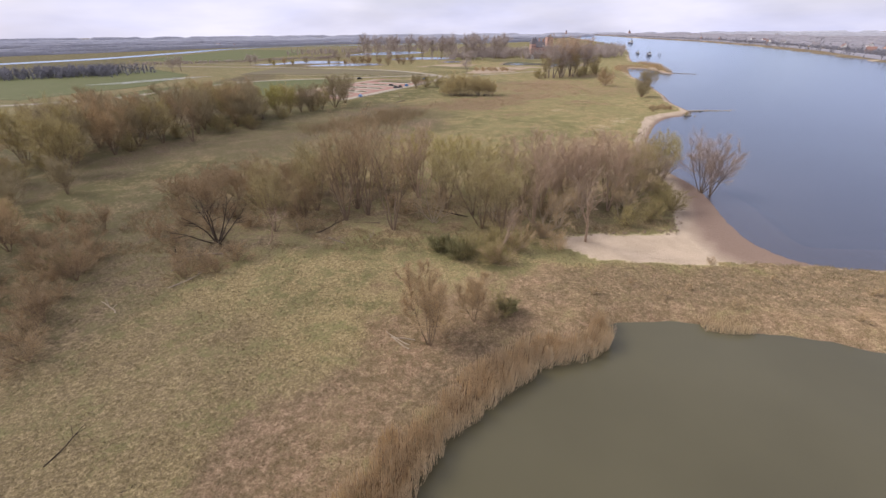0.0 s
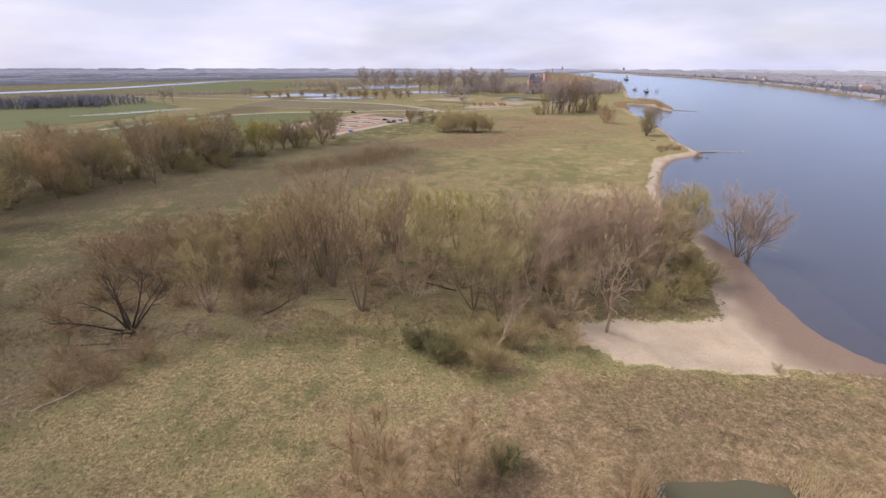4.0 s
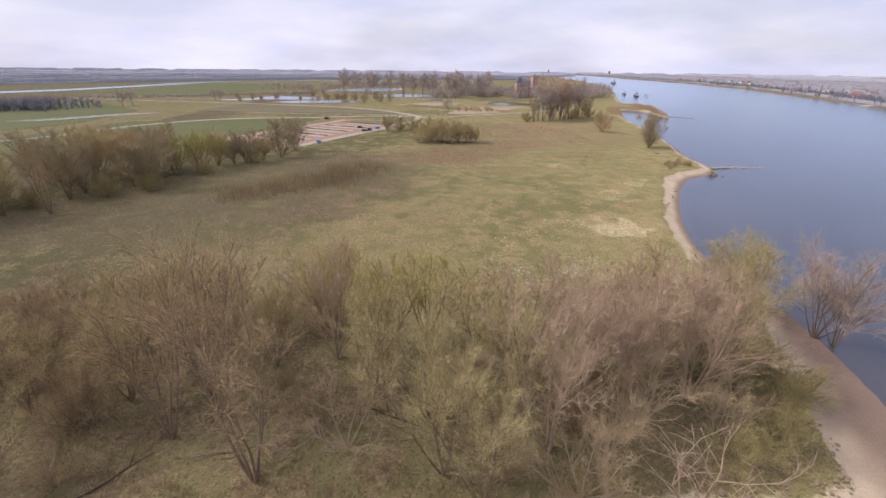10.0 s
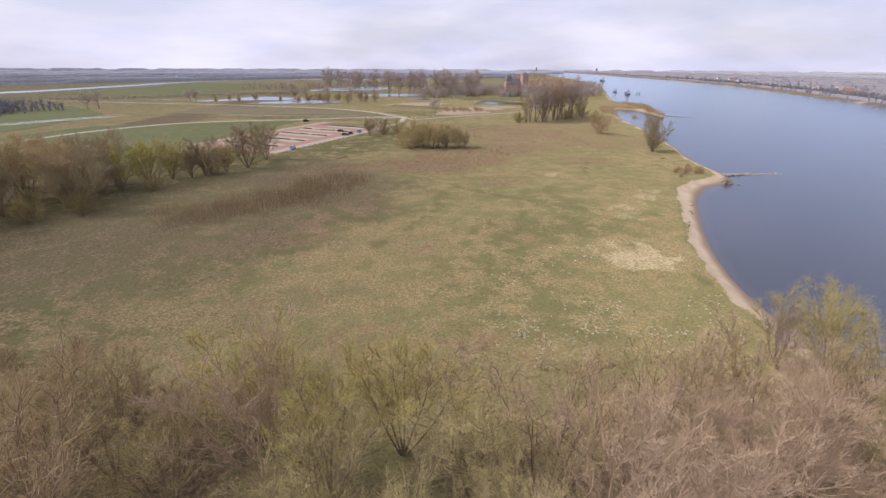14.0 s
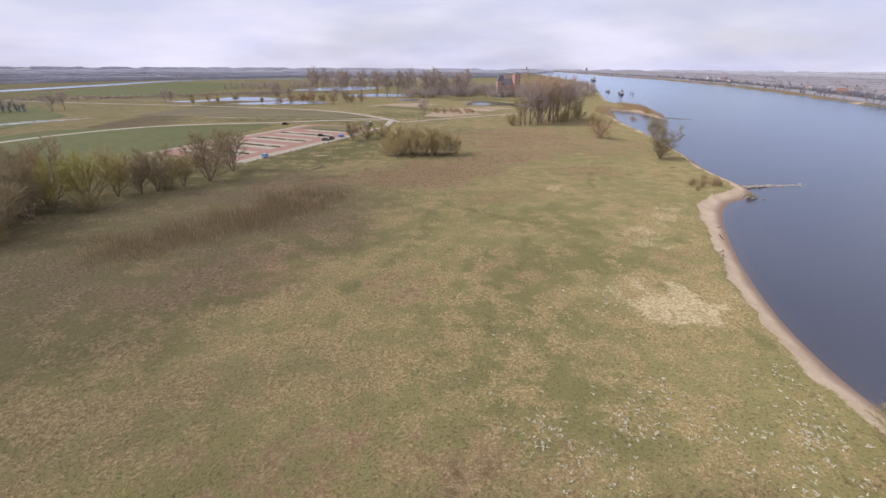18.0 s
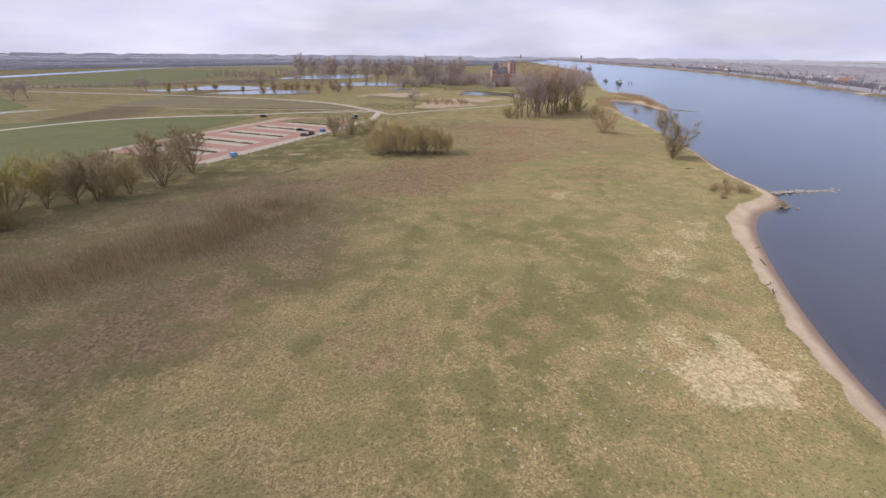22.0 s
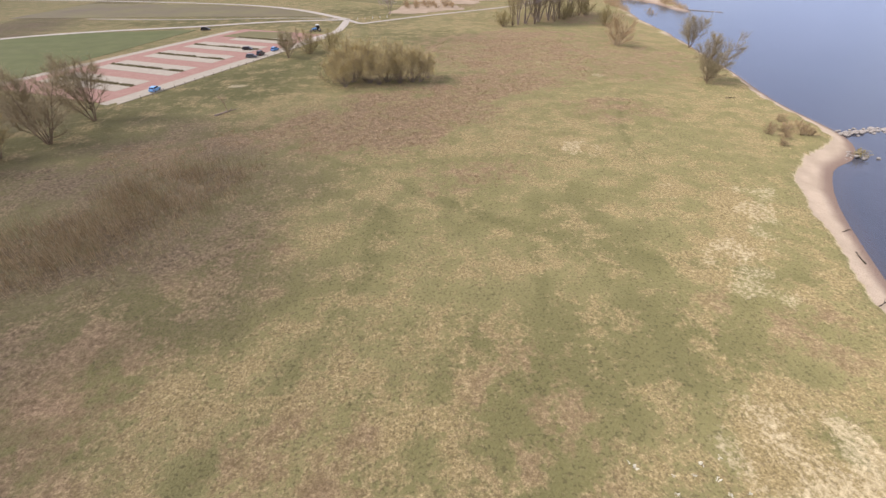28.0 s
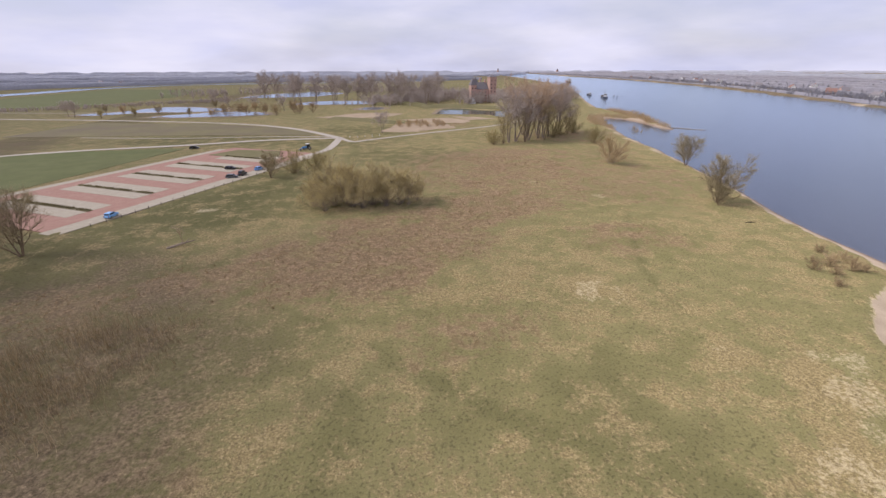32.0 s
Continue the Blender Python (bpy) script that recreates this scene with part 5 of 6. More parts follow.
# undergrowth under the willows
r, x, y = scatter(5, 15000, -72, 76, 64, 124)
h_, d_, w_, pit_, pond_ = ground_height(x, y)
ok = (d_ > w_ + 1) & (pit_ > 1) & (soft_noise(x, y, 6, 45) > 0.52)
tufts("undergrowth", r, x[ok], y[ok], 6, 1.0, 0.045, M_STALK, "brown dead stalks and brambles under the willows", "undergrowth", 0.7)
# reed along the pond
r, x, y = scatter(6, 75000, -14, 18, 29, 56)
h_, d_, w_, pit_, pond_ = ground_height(x, y)
edge = line_distance(x, y, POND)
band = np.interp(x, [-12, -4, 4, 14, 20, 26], [4.5, 4.2, 3.6, 2.6, 2.0, 1.6])
ok = (x < 25.6) & (pond_ < band) & (pond_ > -1.6) & (soft_noise(x, y, 1.7, 46) + 0.5 * r.rand(len(x)) > np.interp(pond_, [-1.6, -0.3, 1.5, 4], [0.85, 0.5, 0.5, 0.8]))
x, y = x[ok], y[ok]
P = np.stack([x, y, np.maximum(ground_height(x, y)[0], WATER) - 0.1], 1)
D = np.stack([r.randn(len(x)) * 0.09 + 0.06, r.randn(len(x)) * 0.09 - 0.04, np.ones(len(x))], 1)
L = (1.9 + 1.5 * r.rand(len(x))) * np.interp(pond_[ok], [0, 2.5, 5], [1.0, 0.9, 0.5]) * (0.75 + 0.5 * soft_noise(x, y, 1.2, 52))
v1, f1 = spikes(P, D, L, np.full(len(x), 0.042))
top = P + unit(D) * (L * 0.72)[:, None]
v2, f2 = spikes(top, D + np.stack([0.1 + 0.1 * r.randn(len(x)), 0.1 * r.randn(len(x)), np.zeros(len(x))], 1), np.full(len(x), 0.45), np.full(len(x), 0.045))
tagged(new("reed_bed", mesh_from("reed_bed", np.concatenate([v1, v2]), np.concatenate([f1, f2 + len(v1)]), M_REED)), "tall dry straw-coloured reeds along the pond", "reeds", kind="stuff")
r, x, y = scatter(7, 700, 40, 50, 47, 53.5)
P = np.stack([x, y, np.full(len(x), WATER)], 1)
ok = line_distance(x, y, POND) < 1.8
P = P[ok]
tagged(new("reed_clump", mesh_from("reed_clump", *spikes(P, np.concatenate([r.randn(len(P), 2) * 0.3, np.ones((len(P), 1))], 1), 1.0 + r.rand(len(P)), np.full(len(P), 0.05)), M_REED)), "small clump of dry reed at the far pond edge", "reeds", kind="stuff")
# thicket of saplings in the meadow
THICKET = [(-46, 197), (-31, 208), (-15, 230)]
r, x, y = scatter(8, 26000, -75, 165, 5, 255)
axis_d = line_distance(x, y, THICKET)
ok = (axis_d + 11 * (r.rand(len(x)) - 0.5) < 10 + 10 * (soft_noise(x, y, 6, 47) - 0.5)) & (soft_noise(x, y, 3, 44) + 0.3 * r.rand(len(x)) > 0.4)
x, y, edge_d = x[ok], y[ok], axis_d[ok]
P = np.stack([x, y, np.full(len(x), -0.1)], 1)
D = np.stack([r.randn(len(x)) * 0.13, r.randn(len(x)) * 0.13, np.ones(len(x))], 1)
L = (1.8 + 3.2 * r.rand(len(x))) * (0.4 + 0.9 * soft_noise(x, y, 5, 48)) * np.interp(edge_d, [3, 12], [1.15, 0.7])
v1, f1 = spikes(P, D, L, 0.045 + 0.035 * r.rand(len(x)))
vs, fs, off = [v1], [f1], len(v1)
for k in range(4):
    foot = P + unit(D) * (L * (0.2 + 0.55 * r.rand(len(x))))[:, None]
    v2, f2 = spikes(foot, D + r.randn(len(x), 3) * 0.42, L * (0.25 + 0.2 * r.rand(len(x))), np.full(len(x), 0.028))
    vs.append(v2)
    fs.append(f2 + off)
    off += len(v2)
tagged(new("sapling_thicket", mesh_from("sapling_thicket", np.concatenate(vs), np.concatenate(fs), M_SAPLING)), "dense thicket of bare young willow saplings", "thicket", kind="stuff")
r, x, y = scatter(11, 3500, -75, 165, 5, 245)
ok = line_distance(x, y, THICKET) + 6 * (r.rand(len(x)) - 0.5) < 10
tufts("undergrowth", r, x[ok], y[ok], 5, 0.8, 0.06, M_STALK, "dark dead stalks at the foot of the saplings", "undergrowth", 0.5)
# reeds and scrub round the inlet
r, x, y = scatter(9, 16000, 190, 440, 285, 600)
ok = (signed(x, y, RIVER) > 1.5) & (signed(x, y, RIVER) < 14) & (soft_noise(x, y, 12, 49) > 0.4)
P = np.stack([x[ok], y[ok], np.full(ok.sum(), -0.4)], 1)
tagged(new("reed_bed", mesh_from("reed_bed", *spikes(P, np.concatenate([r.randn(len(P), 2) * 0.2, np.ones((len(P), 1))], 1), 2.2 + 2.0 * r.rand(len(P)), np.full(len(P), 0.22)), M_REED)), "pale dry reeds round the sandy inlet", "reeds", kind="stuff")


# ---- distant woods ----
def far_wood(seed, n, pick, height, label, fans=12, width=0.5, mat=M_FARWOOD_HAZED):
    """A belt of bare trees with crowns of twigs."""
    r = np.random.RandomState(seed)
    x, y = pick(r, n)
    ok = (signed(x, y, RIVER) > 8)
    x, y = x[ok], y[ok]
    k = len(x)
    tall = height * (0.65 + 0.6 * r.rand(k))
    P = np.stack([x, y, np.zeros(k)], 1)
    v, f = spikes(P, np.concatenate([r.randn(k, 2) * 0.05, np.ones((k, 1))], 1), tall, np.full(k, width * 1.6))
    Q = np.repeat(P, fans, 0) + np.stack([np.zeros(k * fans), np.zeros(k * fans), np.repeat(tall, fans) * (0.05 + 0.55 * r.rand(k * fans))], 1)
    v2, f2 = spikes(Q, np.concatenate([r.randn(k * fans, 2) * 1.0, np.full((k * fans, 1), 0.75)], 1), np.repeat(tall, fans) * (0.25 + 0.25 * r.rand(k * fans)), np.full(k * fans, width * 1.0))
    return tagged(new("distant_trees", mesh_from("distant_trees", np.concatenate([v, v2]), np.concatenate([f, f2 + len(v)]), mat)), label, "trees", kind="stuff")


def along(pts, wide):
    p = np.array(pts, float)

    def pick(r, n):
        seg = r.randint(0, len(p) - 1, n)
        t = r.rand(n)[:, None]
        q = p[seg] * (1 - t) + p[seg + 1] * t
        return q[:, 0] + r.randn(n) * wide, q[:, 1] + r.randn(n) * wide
    return pick


def spread(x0, y0, x1, y1, lean):
    def pick(r, n):
        y = y0 + (y1 - y0) * r.rand(n) ** 1.4
        return x0 + (x1 - x0) * r.rand(n) + lean * (y - y0), y
    return pick


far_wood(1, 260, along([(30, 690), (70, 720), (115, 760)], 14), 15, "bare trees round the old castle", 24, 0.3, M_MIDWOOD)
far_wood(13, 260, along([(205, 700), (250, 720), (290, 770)], 12), 15, "bare trees beside the castle", 24, 0.3, M_MIDWOOD)
far_wood(14, 70, along([(132, 690), (150, 704), (182, 706)], 4), 12, "bare trees before the castle walls", 30, 0.25, M_MIDWOOD)
far_wood(2, 500, along([(110, 790), (200, 780), (290, 840), (380, 1000)], 25), 16, "bare wood behind the castle", 24, 0.4, M_MIDWOOD)
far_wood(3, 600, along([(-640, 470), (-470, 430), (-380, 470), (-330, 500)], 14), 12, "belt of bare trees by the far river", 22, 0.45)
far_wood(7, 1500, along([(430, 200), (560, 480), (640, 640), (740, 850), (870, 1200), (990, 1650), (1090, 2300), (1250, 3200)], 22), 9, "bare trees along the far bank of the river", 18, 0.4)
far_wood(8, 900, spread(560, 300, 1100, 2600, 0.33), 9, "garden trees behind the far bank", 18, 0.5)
far_wood(9, 300, along([(-250, 900), (-100, 1050), (60, 1000), (160, 900)], 24), 13, "bare trees between the flooded meadows", 20, 0.5, M_MIDWOOD)
far_wood(11, 420, along([(-420, 640), (-300, 690), (-210, 760), (-160, 800)], 10), 4, "low bushes along the pool banks", 16, 0.4, M_MIDWOOD)


def canopy(seed, pts, wide, height, step, label, near=1, mat=M_CANOPY_HAZED):
    """One unbroken far wood: an uneven mass of crowns along a line."""
    r = np.random.RandomState(seed)
    p = np.array(pts, float)
    seg = np.hypot(*np.diff(p, axis=0).T)
    at = np.arange(0, seg.sum(), step)
    s = np.concatenate([[0], np.cumsum(seg)])
    cx, cy = np.interp(at, s, p[:, 0]), np.interp(at, s, p[:, 1])
    tx, ty = np.gradient(cx), np.gradient(cy)
    ln = np.hypot(tx, ty)
    nx, ny = -ty / ln, tx / ln
    gaps = soft_noise(at, at * 0 + seed * 7.3, 90, 60 + seed)
    rows = []
    for off, up in ((-1, 0), (-0.96, 0.9), (-0.85, 1.0), (-0.45, 0.85), (0.1, 0.65), (0.8, 0.4), (1, 0)):
        off = off * near
        o = off * wide + r.randn(len(at)) * min(wide * 0.04, 1.0)
        z = height * up * (0.7 + 0.07 * r.rand(len(at)) + 0.32 * soft_noise(at, at * 0 + off * 20, 60, 70 + seed)) * np.clip(gaps * 2.5, 0.5, 1)
        rows.append(np.stack([cx + nx * o, cy + ny * o, z - 0.3], 1))
    v = np.stack(rows, 1)
    n, k = v.shape[:2]
    i = np.arange(n * k).reshape(n, k)
    f = np.stack([i[:-1, :-1], i[:-1, 1:], i[1:, 1:], i[1:, :-1]], -1).reshape(-1, 4)
    return tagged(new("distant_wood", mesh_from("distant_wood", v.reshape(-1, 3), f, mat, True)), label, "wood", kind="stuff")


# The farther rows take M_HAZE, whose paler colour imitates thicker haze.
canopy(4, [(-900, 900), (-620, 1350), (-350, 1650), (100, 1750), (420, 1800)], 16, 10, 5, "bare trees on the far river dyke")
canopy(5, [(-2600, 700), (-1900, 1700), (-1000, 2300), (0, 2500), (700, 2600)], 35, 12, 7, "long haze-grey band of distant woods", mat=M_HAZE)
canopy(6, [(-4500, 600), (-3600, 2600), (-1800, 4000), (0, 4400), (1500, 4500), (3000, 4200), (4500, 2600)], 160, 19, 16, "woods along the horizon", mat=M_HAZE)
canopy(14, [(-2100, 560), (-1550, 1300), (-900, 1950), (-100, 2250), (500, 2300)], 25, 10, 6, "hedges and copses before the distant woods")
canopy(15, [(-3100, 500), (-2300, 1700), (-1150, 2650), (100, 2950), (900, 2950)], 40, 13, 9, "haze-grey copses on the plain", mat=M_HAZE)
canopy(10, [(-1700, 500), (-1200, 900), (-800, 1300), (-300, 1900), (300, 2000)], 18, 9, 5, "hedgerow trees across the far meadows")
canopy(12, [(-3600, 300), (-2600, 1700), (-1300, 3000), (200, 3400), (1100, 3300)], 45, 15, 10, "haze-grey woods before the horizon", mat=M_HAZE)
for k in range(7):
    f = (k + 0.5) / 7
    canopy(40 + k, [(-1700 - 1900 * f, 500 - 200 * f), (-1200 - 1400 * f, 900 + 800 * f), (-800 - 500 * f, 1300 + 1700 * f), (-100 + 200 * f, 1950 + 1400 * f), (300 + 750 * f, 2050 + 1250 * f)], 30 + 20 * f, 8 + 6 * f, 6 + k, "haze-grey copses and hedges of the far plain", mat=M_CANOPY_HAZED if k < 3 else M_HAZE)
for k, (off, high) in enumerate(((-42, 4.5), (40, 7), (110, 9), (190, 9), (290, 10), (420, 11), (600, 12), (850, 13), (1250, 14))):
    canopy(20 + k, [(470 + off, 200), (590 + off, 480), (770 + off, 850), (900 + off, 1200), (1020 + off, 1650), (1120 + off, 2300), (1290 + off, 3200), (1500 + off, 4200)], 18, high, 4 + k, "leafless wood behind the far bank", -1, M_BANKWOOD_HAZED if k < 7 else M_CANOPY_HAZED)


# ---- vehicles ----
def wheel(parent, x, y, z, r, w):
    ty = part("tyre", disc(r, w, "y", 18, 0.03), M_TYRE, parent, at=pose(x, y, z))
    part("rim", disc(r * 0.6, w + 0.03, "y", 12, 0.01), M_METAL, ty, "metal wheel rim")


def car(x, y, z, turn, paint, label, length=4.1, height=1.5):
    ob = thing("car", pose(x, y, z, 0, 0, turn), label, "car", "cars on the parking lot")
    s = length / 4.1
    low = [(-2.05, 0.32), (-2.02, 0.72), (-1.9, 0.92), (-0.9, 0.98), (0.9, 0.98), (1.75, 0.88), (2.02, 0.68), (2.05, 0.32), (1.7, 0.24), (-1.7, 0.24)]
    top = [(-1.82, 0.94), (-1.55, height - 0.06), (-0.6, height), (0.45, height - 0.04), (1.15, 0.95)]
    body = part("body", prism([(a * s, c) for a, c in low], 1.72, "y", 0.06), paint, ob)
    part("roof", prism([(a * s, c) for a, c in top], 1.46, "y", 0.06), paint, ob)
    for sd in (-1, 1):
        part("side_window", prism([(-1.5 * s, 1.0), (-1.36 * s, height - 0.14), (0.4 * s, height - 0.14), (0.92 * s, 1.0)], 0.03, "y"), M_DARKGLASS, ob, at=pose(0, sd * 0.735, 0))
        part("headlight", box(-0.06, -0.17, -0.07, 0.06, 0.17, 0.07, 0.02), M_LAMPGLASS, ob, "clear headlight", pose(1.99 * s, sd * 0.6, 0.66))
        part("tail_light", box(-0.05, -0.12, -0.12, 0.05, 0.12, 0.12, 0.02), M_REDGLASS, ob, "red tail light", pose(-2.0 * s, sd * 0.66, 0.72))
        part("mirror", box(-0.08, -0.07, -0.06, 0.08, 0.07, 0.06, 0.02), paint, ob, at=pose(0.75 * s, sd * 0.86, 1.02))
        for wx in (-1.28, 1.3):
            wheel(ob, wx * s, sd * 0.78, 0.32, 0.32, 0.2)
    part("windscreen", prism([(0.53 * s, height - 0.1), (0.55 * s, height - 0.06), (1.17 * s, 1.02), (1.12 * s, 1.0)], 1.28, "y"), M_DARKGLASS, ob)
    part("rear_window", prism([(-1.82 * s, 1.04), (-1.60 * s, height - 0.12), (-1.57 * s, height - 0.14), (-1.76 * s, 1.02)], 1.22, "y"), M_DARKGLASS, ob)
    part("bumper", box(1.95 * s, -0.8, 0.3, 2.1 * s, 0.8, 0.5, 0.04), M_TYRE, ob, "dark bumper")
    return ob


LOT_TURN = math.degrees(math.atan2(LU.y, LU.x))
ZP = 0.17
car(-48.5, 300, 0.18, LOT_TURN + 20, M_SKYBLUE, "small light blue hatchback on the gravel verge", 4.0, 1.52)
car(-33.5, 361, ZP, LOT_TURN - 75, M_BLACK, "black car on the red paving", 4.3, 1.45)
car(-28.5, 345, 0.18, LOT_TURN - 60, M_GREYCAR, "dark grey estate car beside the verge", 4.4, 1.5)
car(-25.8, 349.5, 0.18, LOT_TURN + 15, M_BLACK, "dark van parked by the verge", 4.5, 1.85)
car(-21.5, 358, 0.18, LOT_TURN + 5, M_BLUE, "blue hatchback parked by the verge", 4.1, 1.55)
car(-67, 417, 0.1, LOT_TURN - 50, M_BLACK, "dark pick-up by the dirt track", 4.8, 1.7)


def tractor(x, y, z, turn):
    ob = thing("tractor", pose(x, y, z, 0, 0, turn), "blue tractor with a white cab and front loader", "tractor")
    part("bonnet", prism([(0.2, 0.9), (0.2, 1.75), (2.0, 1.6), (2.1, 0.9)], 0.9, "y", 0.06), M_BLUE, ob)
    cab = part("cab", box(-1.3, -0.8, 1.1, 0.3, 0.8, 2.9, 0.08), M_DARKGLASS, ob, "glazed cab")
    part("cab_roof", box(-1.45, -0.9, 2.88, 0.45, 0.9, 3.08, 0.06), M_WHITE, cab, "white cab roof")
    part("chassis", box(-1.6, -0.35, 0.55, 2.0, 0.35, 1.15, 0.05), M_HULL, ob)
    for sd in (-1, 1):
        wheel(ob, -0.9, sd * 0.95, 0.9, 0.9, 0.5)
        wheel(ob, 1.6, sd * 0.85, 0.58, 0.58, 0.35)
        part("loader_arm", prism([(0.3, 1.5), (0.3, 1.7), (2.2, 1.5), (3.3, 0.5), (3.2, 0.35), (2.1, 1.3)], 0.12, "y"), M_BLUE, ob, at=pose(0, sd * 0.55, 0))
    part("bucket", prism([(3.2, 0.1), (3.2, 0.8), (3.5, 0.85), (4.1, 0.1)], 2.0, "y", 0.03), M_HULL, ob, "dark steel bucket")
    part("exhaust", disc(0.06, 1.1, "z", 10), M_HULL, ob, at=pose(0.9, 0.3, 2.2))


tractor(-8, 405, 0.17, 200)


# ---- castle, houses, ship ----
def gable_house(name, x, y, turn, w, l, h, ridge, wall, roof, label, cat, group="", windows=2, chimney=True):
    ob = thing(name, pose(x, y, 0, 0, 0, turn), label, cat, group)
    part("wall", prism([(-w / 2, -0.5), (-w / 2, h), (0, h + ridge), (w / 2, h), (w / 2, -0.5)], l, "y"), wall, ob)
    for sd in (-1, 1):
        slope = math.degrees(math.atan2(ridge, w / 2))
        run = math.hypot(ridge, w / 2) + 0.5
        part("roof", box(-run, -l / 2 - 0.35, 0, 0, l / 2 + 0.35, 0.25, 0.05), roof, ob, at=Matrix.Translation((0, 0, h + ridge + 0.06)) @ Matrix.Rotation(0 if sd < 0 else math.pi, 4, "Z") @ Matrix.Rotation(radians(-slope), 4, "Y"))
        for i in range(windows):
            yy = -l / 2 + l * (i + 0.5) / windows
            wn = part("window", box(-0.05, -0.6, 0, 0.05, 0.6, 1.4, 0.02), M_DARKGLASS, ob, at=pose(sd * (w / 2 + 0.03), yy, h * 0.35))
            part("window_frame", box(-0.04, -0.72, -0.12, 0.02, 0.72, -0.02), M_WHITE, wn)
        part("gable_window", box(-0.55, -0.05, 0, 0.55, 0.05, 1.4, 0.02), M_DARKGLASS, ob, at=pose(0, sd * (l / 2 + 0.03), h * 0.45))
    if chimney:
        part("chimney", box(-0.5, -0.5, 0, 0.5, 0.5, 2.2, 0.05), M_BRICK, ob, at=pose(0.3, l * 0.3, h + ridge - 0.8))
    return ob


castle = thing("castle", pose(160, 726, 0, 0, 0, 12), "old red brick castle with square towers and steep roofs", "castle")


def castle_block(x0, y0, x1, y1, h, roof_h, name, windows):
    w = part(name, box(x0, y0, -1, x1, y1, h, 0.15), M_BRICK, castle)
    cx, cy = (x0 + x1) / 2, (y0 + y1) / 2
    bm = bmesh.new()
    base = [bm.verts.new(p) for p in ((x0 - 0.5, y0 - 0.5, h), (x1 + 0.5, y0 - 0.5, h), (x1 + 0.5, y1 + 0.5, h), (x0 - 0.5, y1 + 0.5, h))]
    long_x = (x1 - x0) > (y1 - y0)
    q = min(x1 - x0, y1 - y0) * 0.5 * (0.92 if abs((x1 - x0) - (y1 - y0)) < 3 else 0.35)
    ends = [bm.verts.new((x0 + q, cy, h + roof_h)), bm.verts.new((x1 - q, cy, h + roof_h))] if long_x else [bm.verts.new((cx, y0 + q, h + roof_h)), bm.verts.new((cx, y1 - q, h + roof_h))]
    a, b, c, d = base
    e, f = ends
    if long_x:
        for fc in ((a, b, f, e), (b, c, f), (c, d, e, f), (d, a, e)):
            bm.faces.new(fc)
    else:
        for fc in ((a, b, e), (b, c, f, e), (c, d, f), (d, a, e, f)):
            bm.faces.new(fc)
    bm.faces.new((d, c, b, a))
    bmesh.ops.recalc_face_normals(bm, faces=bm.faces[:])
    part("roof", bm, M_SLATE, castle, "dark slate roof")
    for i in range(windows):
        for z in np.arange(3.0, h - 2.5, 4.2):
            xx = x0 + (x1 - x0) * (i + 0.5) / windows
            wn = part("window", box(-0.45, -0.12, 0, 0.45, 0.06, 1.6, 0.03), M_DARKGLASS, castle, at=pose(xx, y0, z))
            part("sill", box(-0.6, -0.25, -0.2, 0.6, 0.05, -0.02), M_STONE, wn)
    return w


castle_block(-11, -6, 12, 8, 15, 8, "hall", 5)
castle_block(-16, -9, -9, -2, 20, 9, "corner_tower", 2)
castle_block(9, -9, 18, 0, 29, 3, "great_tower", 2)
castle_block(-6, 6, 1, 13, 20, 9, "corner_tower", 2)
castle_block(12, 3, 22, 12, 9, 4, "gatehouse", 2)
for cx, cy, z in ((-8, 2, 21), (7, 1, 21), (2, 5, 22)):
    part("chimney", box(-0.8, -0.8, 0, 0.8, 0.8, 5.5, 0.06), M_BRICK, castle, at=pose(cx, cy, z))
gable_house("house", 144, 700, 10, 7, 9, 2.6, 4.0, M_WHITE, M_SLATE, "small white gabled house below the castle", "house", "", 2, False)
gable_house("house", 196, 668, 65, 8, 12, 5, 4, M_WHITE, M_SLATE, "white gabled house behind the poplars", "house")
gable_house("house", 207, 676, 65, 8, 12, 5, 4, M_WHITE, M_SLATE, "second white gabled house behind the poplars", "house")
hr = random.Random(8)
for x, y in ((640, 690), (690, 790), (720, 820), (760, 930), (800, 1040), (880, 1270), (905, 1330), (925, 1390), (945, 1480), (990, 1600), (1030, 1950), (830, 960), (1010, 1750)):
    gable_house("house", x + hr.uniform(25, 75), y - 20, hr.uniform(0, 180), 9, 13, 5.5, 4.5, M_WHITE if hr.random() < 0.45 else M_BRICK, M_ROOFTILE if hr.random() < 0.25 else M_ROOFGREY, "small house on the far river bank", "house", "houses on the far bank", 3)
for x, y in ((-380, 1700), (-300, 1760), (-150, 1820), (-40, 1760), (40, 1840), (130, 1780), (-620, 1500), (-700, 1560)):
    gable_house("farmhouse", x, y, hr.uniform(0, 180), 12, 20, 4, 4.5, M_WHITE if hr.random() < 0.3 else M_BRICK, M_ROOFGREY, "far farm building among bare trees", "house", "farms on the horizon", 3)


def spire(x, y, h, w, label):
    ob = thing("church_tower", pose(x, y, 0), label, "tower")
    part("shaft", box(-w, -w, 0, w, w, h * 0.62, 0.2), M_BRICK, ob)
    bm = bmesh.new()
    bmesh.ops.create_cone(bm, cap_ends=True, segments=8, radius1=w * 1.2, radius2=0.1, depth=h * 0.38, matrix=Matrix.Translation((0, 0, h * 0.81)))
    part("spire", bm, M_SLATE, ob)


spire(1180, 4300, 40, 6, "far church tower above the trees")
spire(1750, 4300, 34, 8, "far square tower on the horizon")


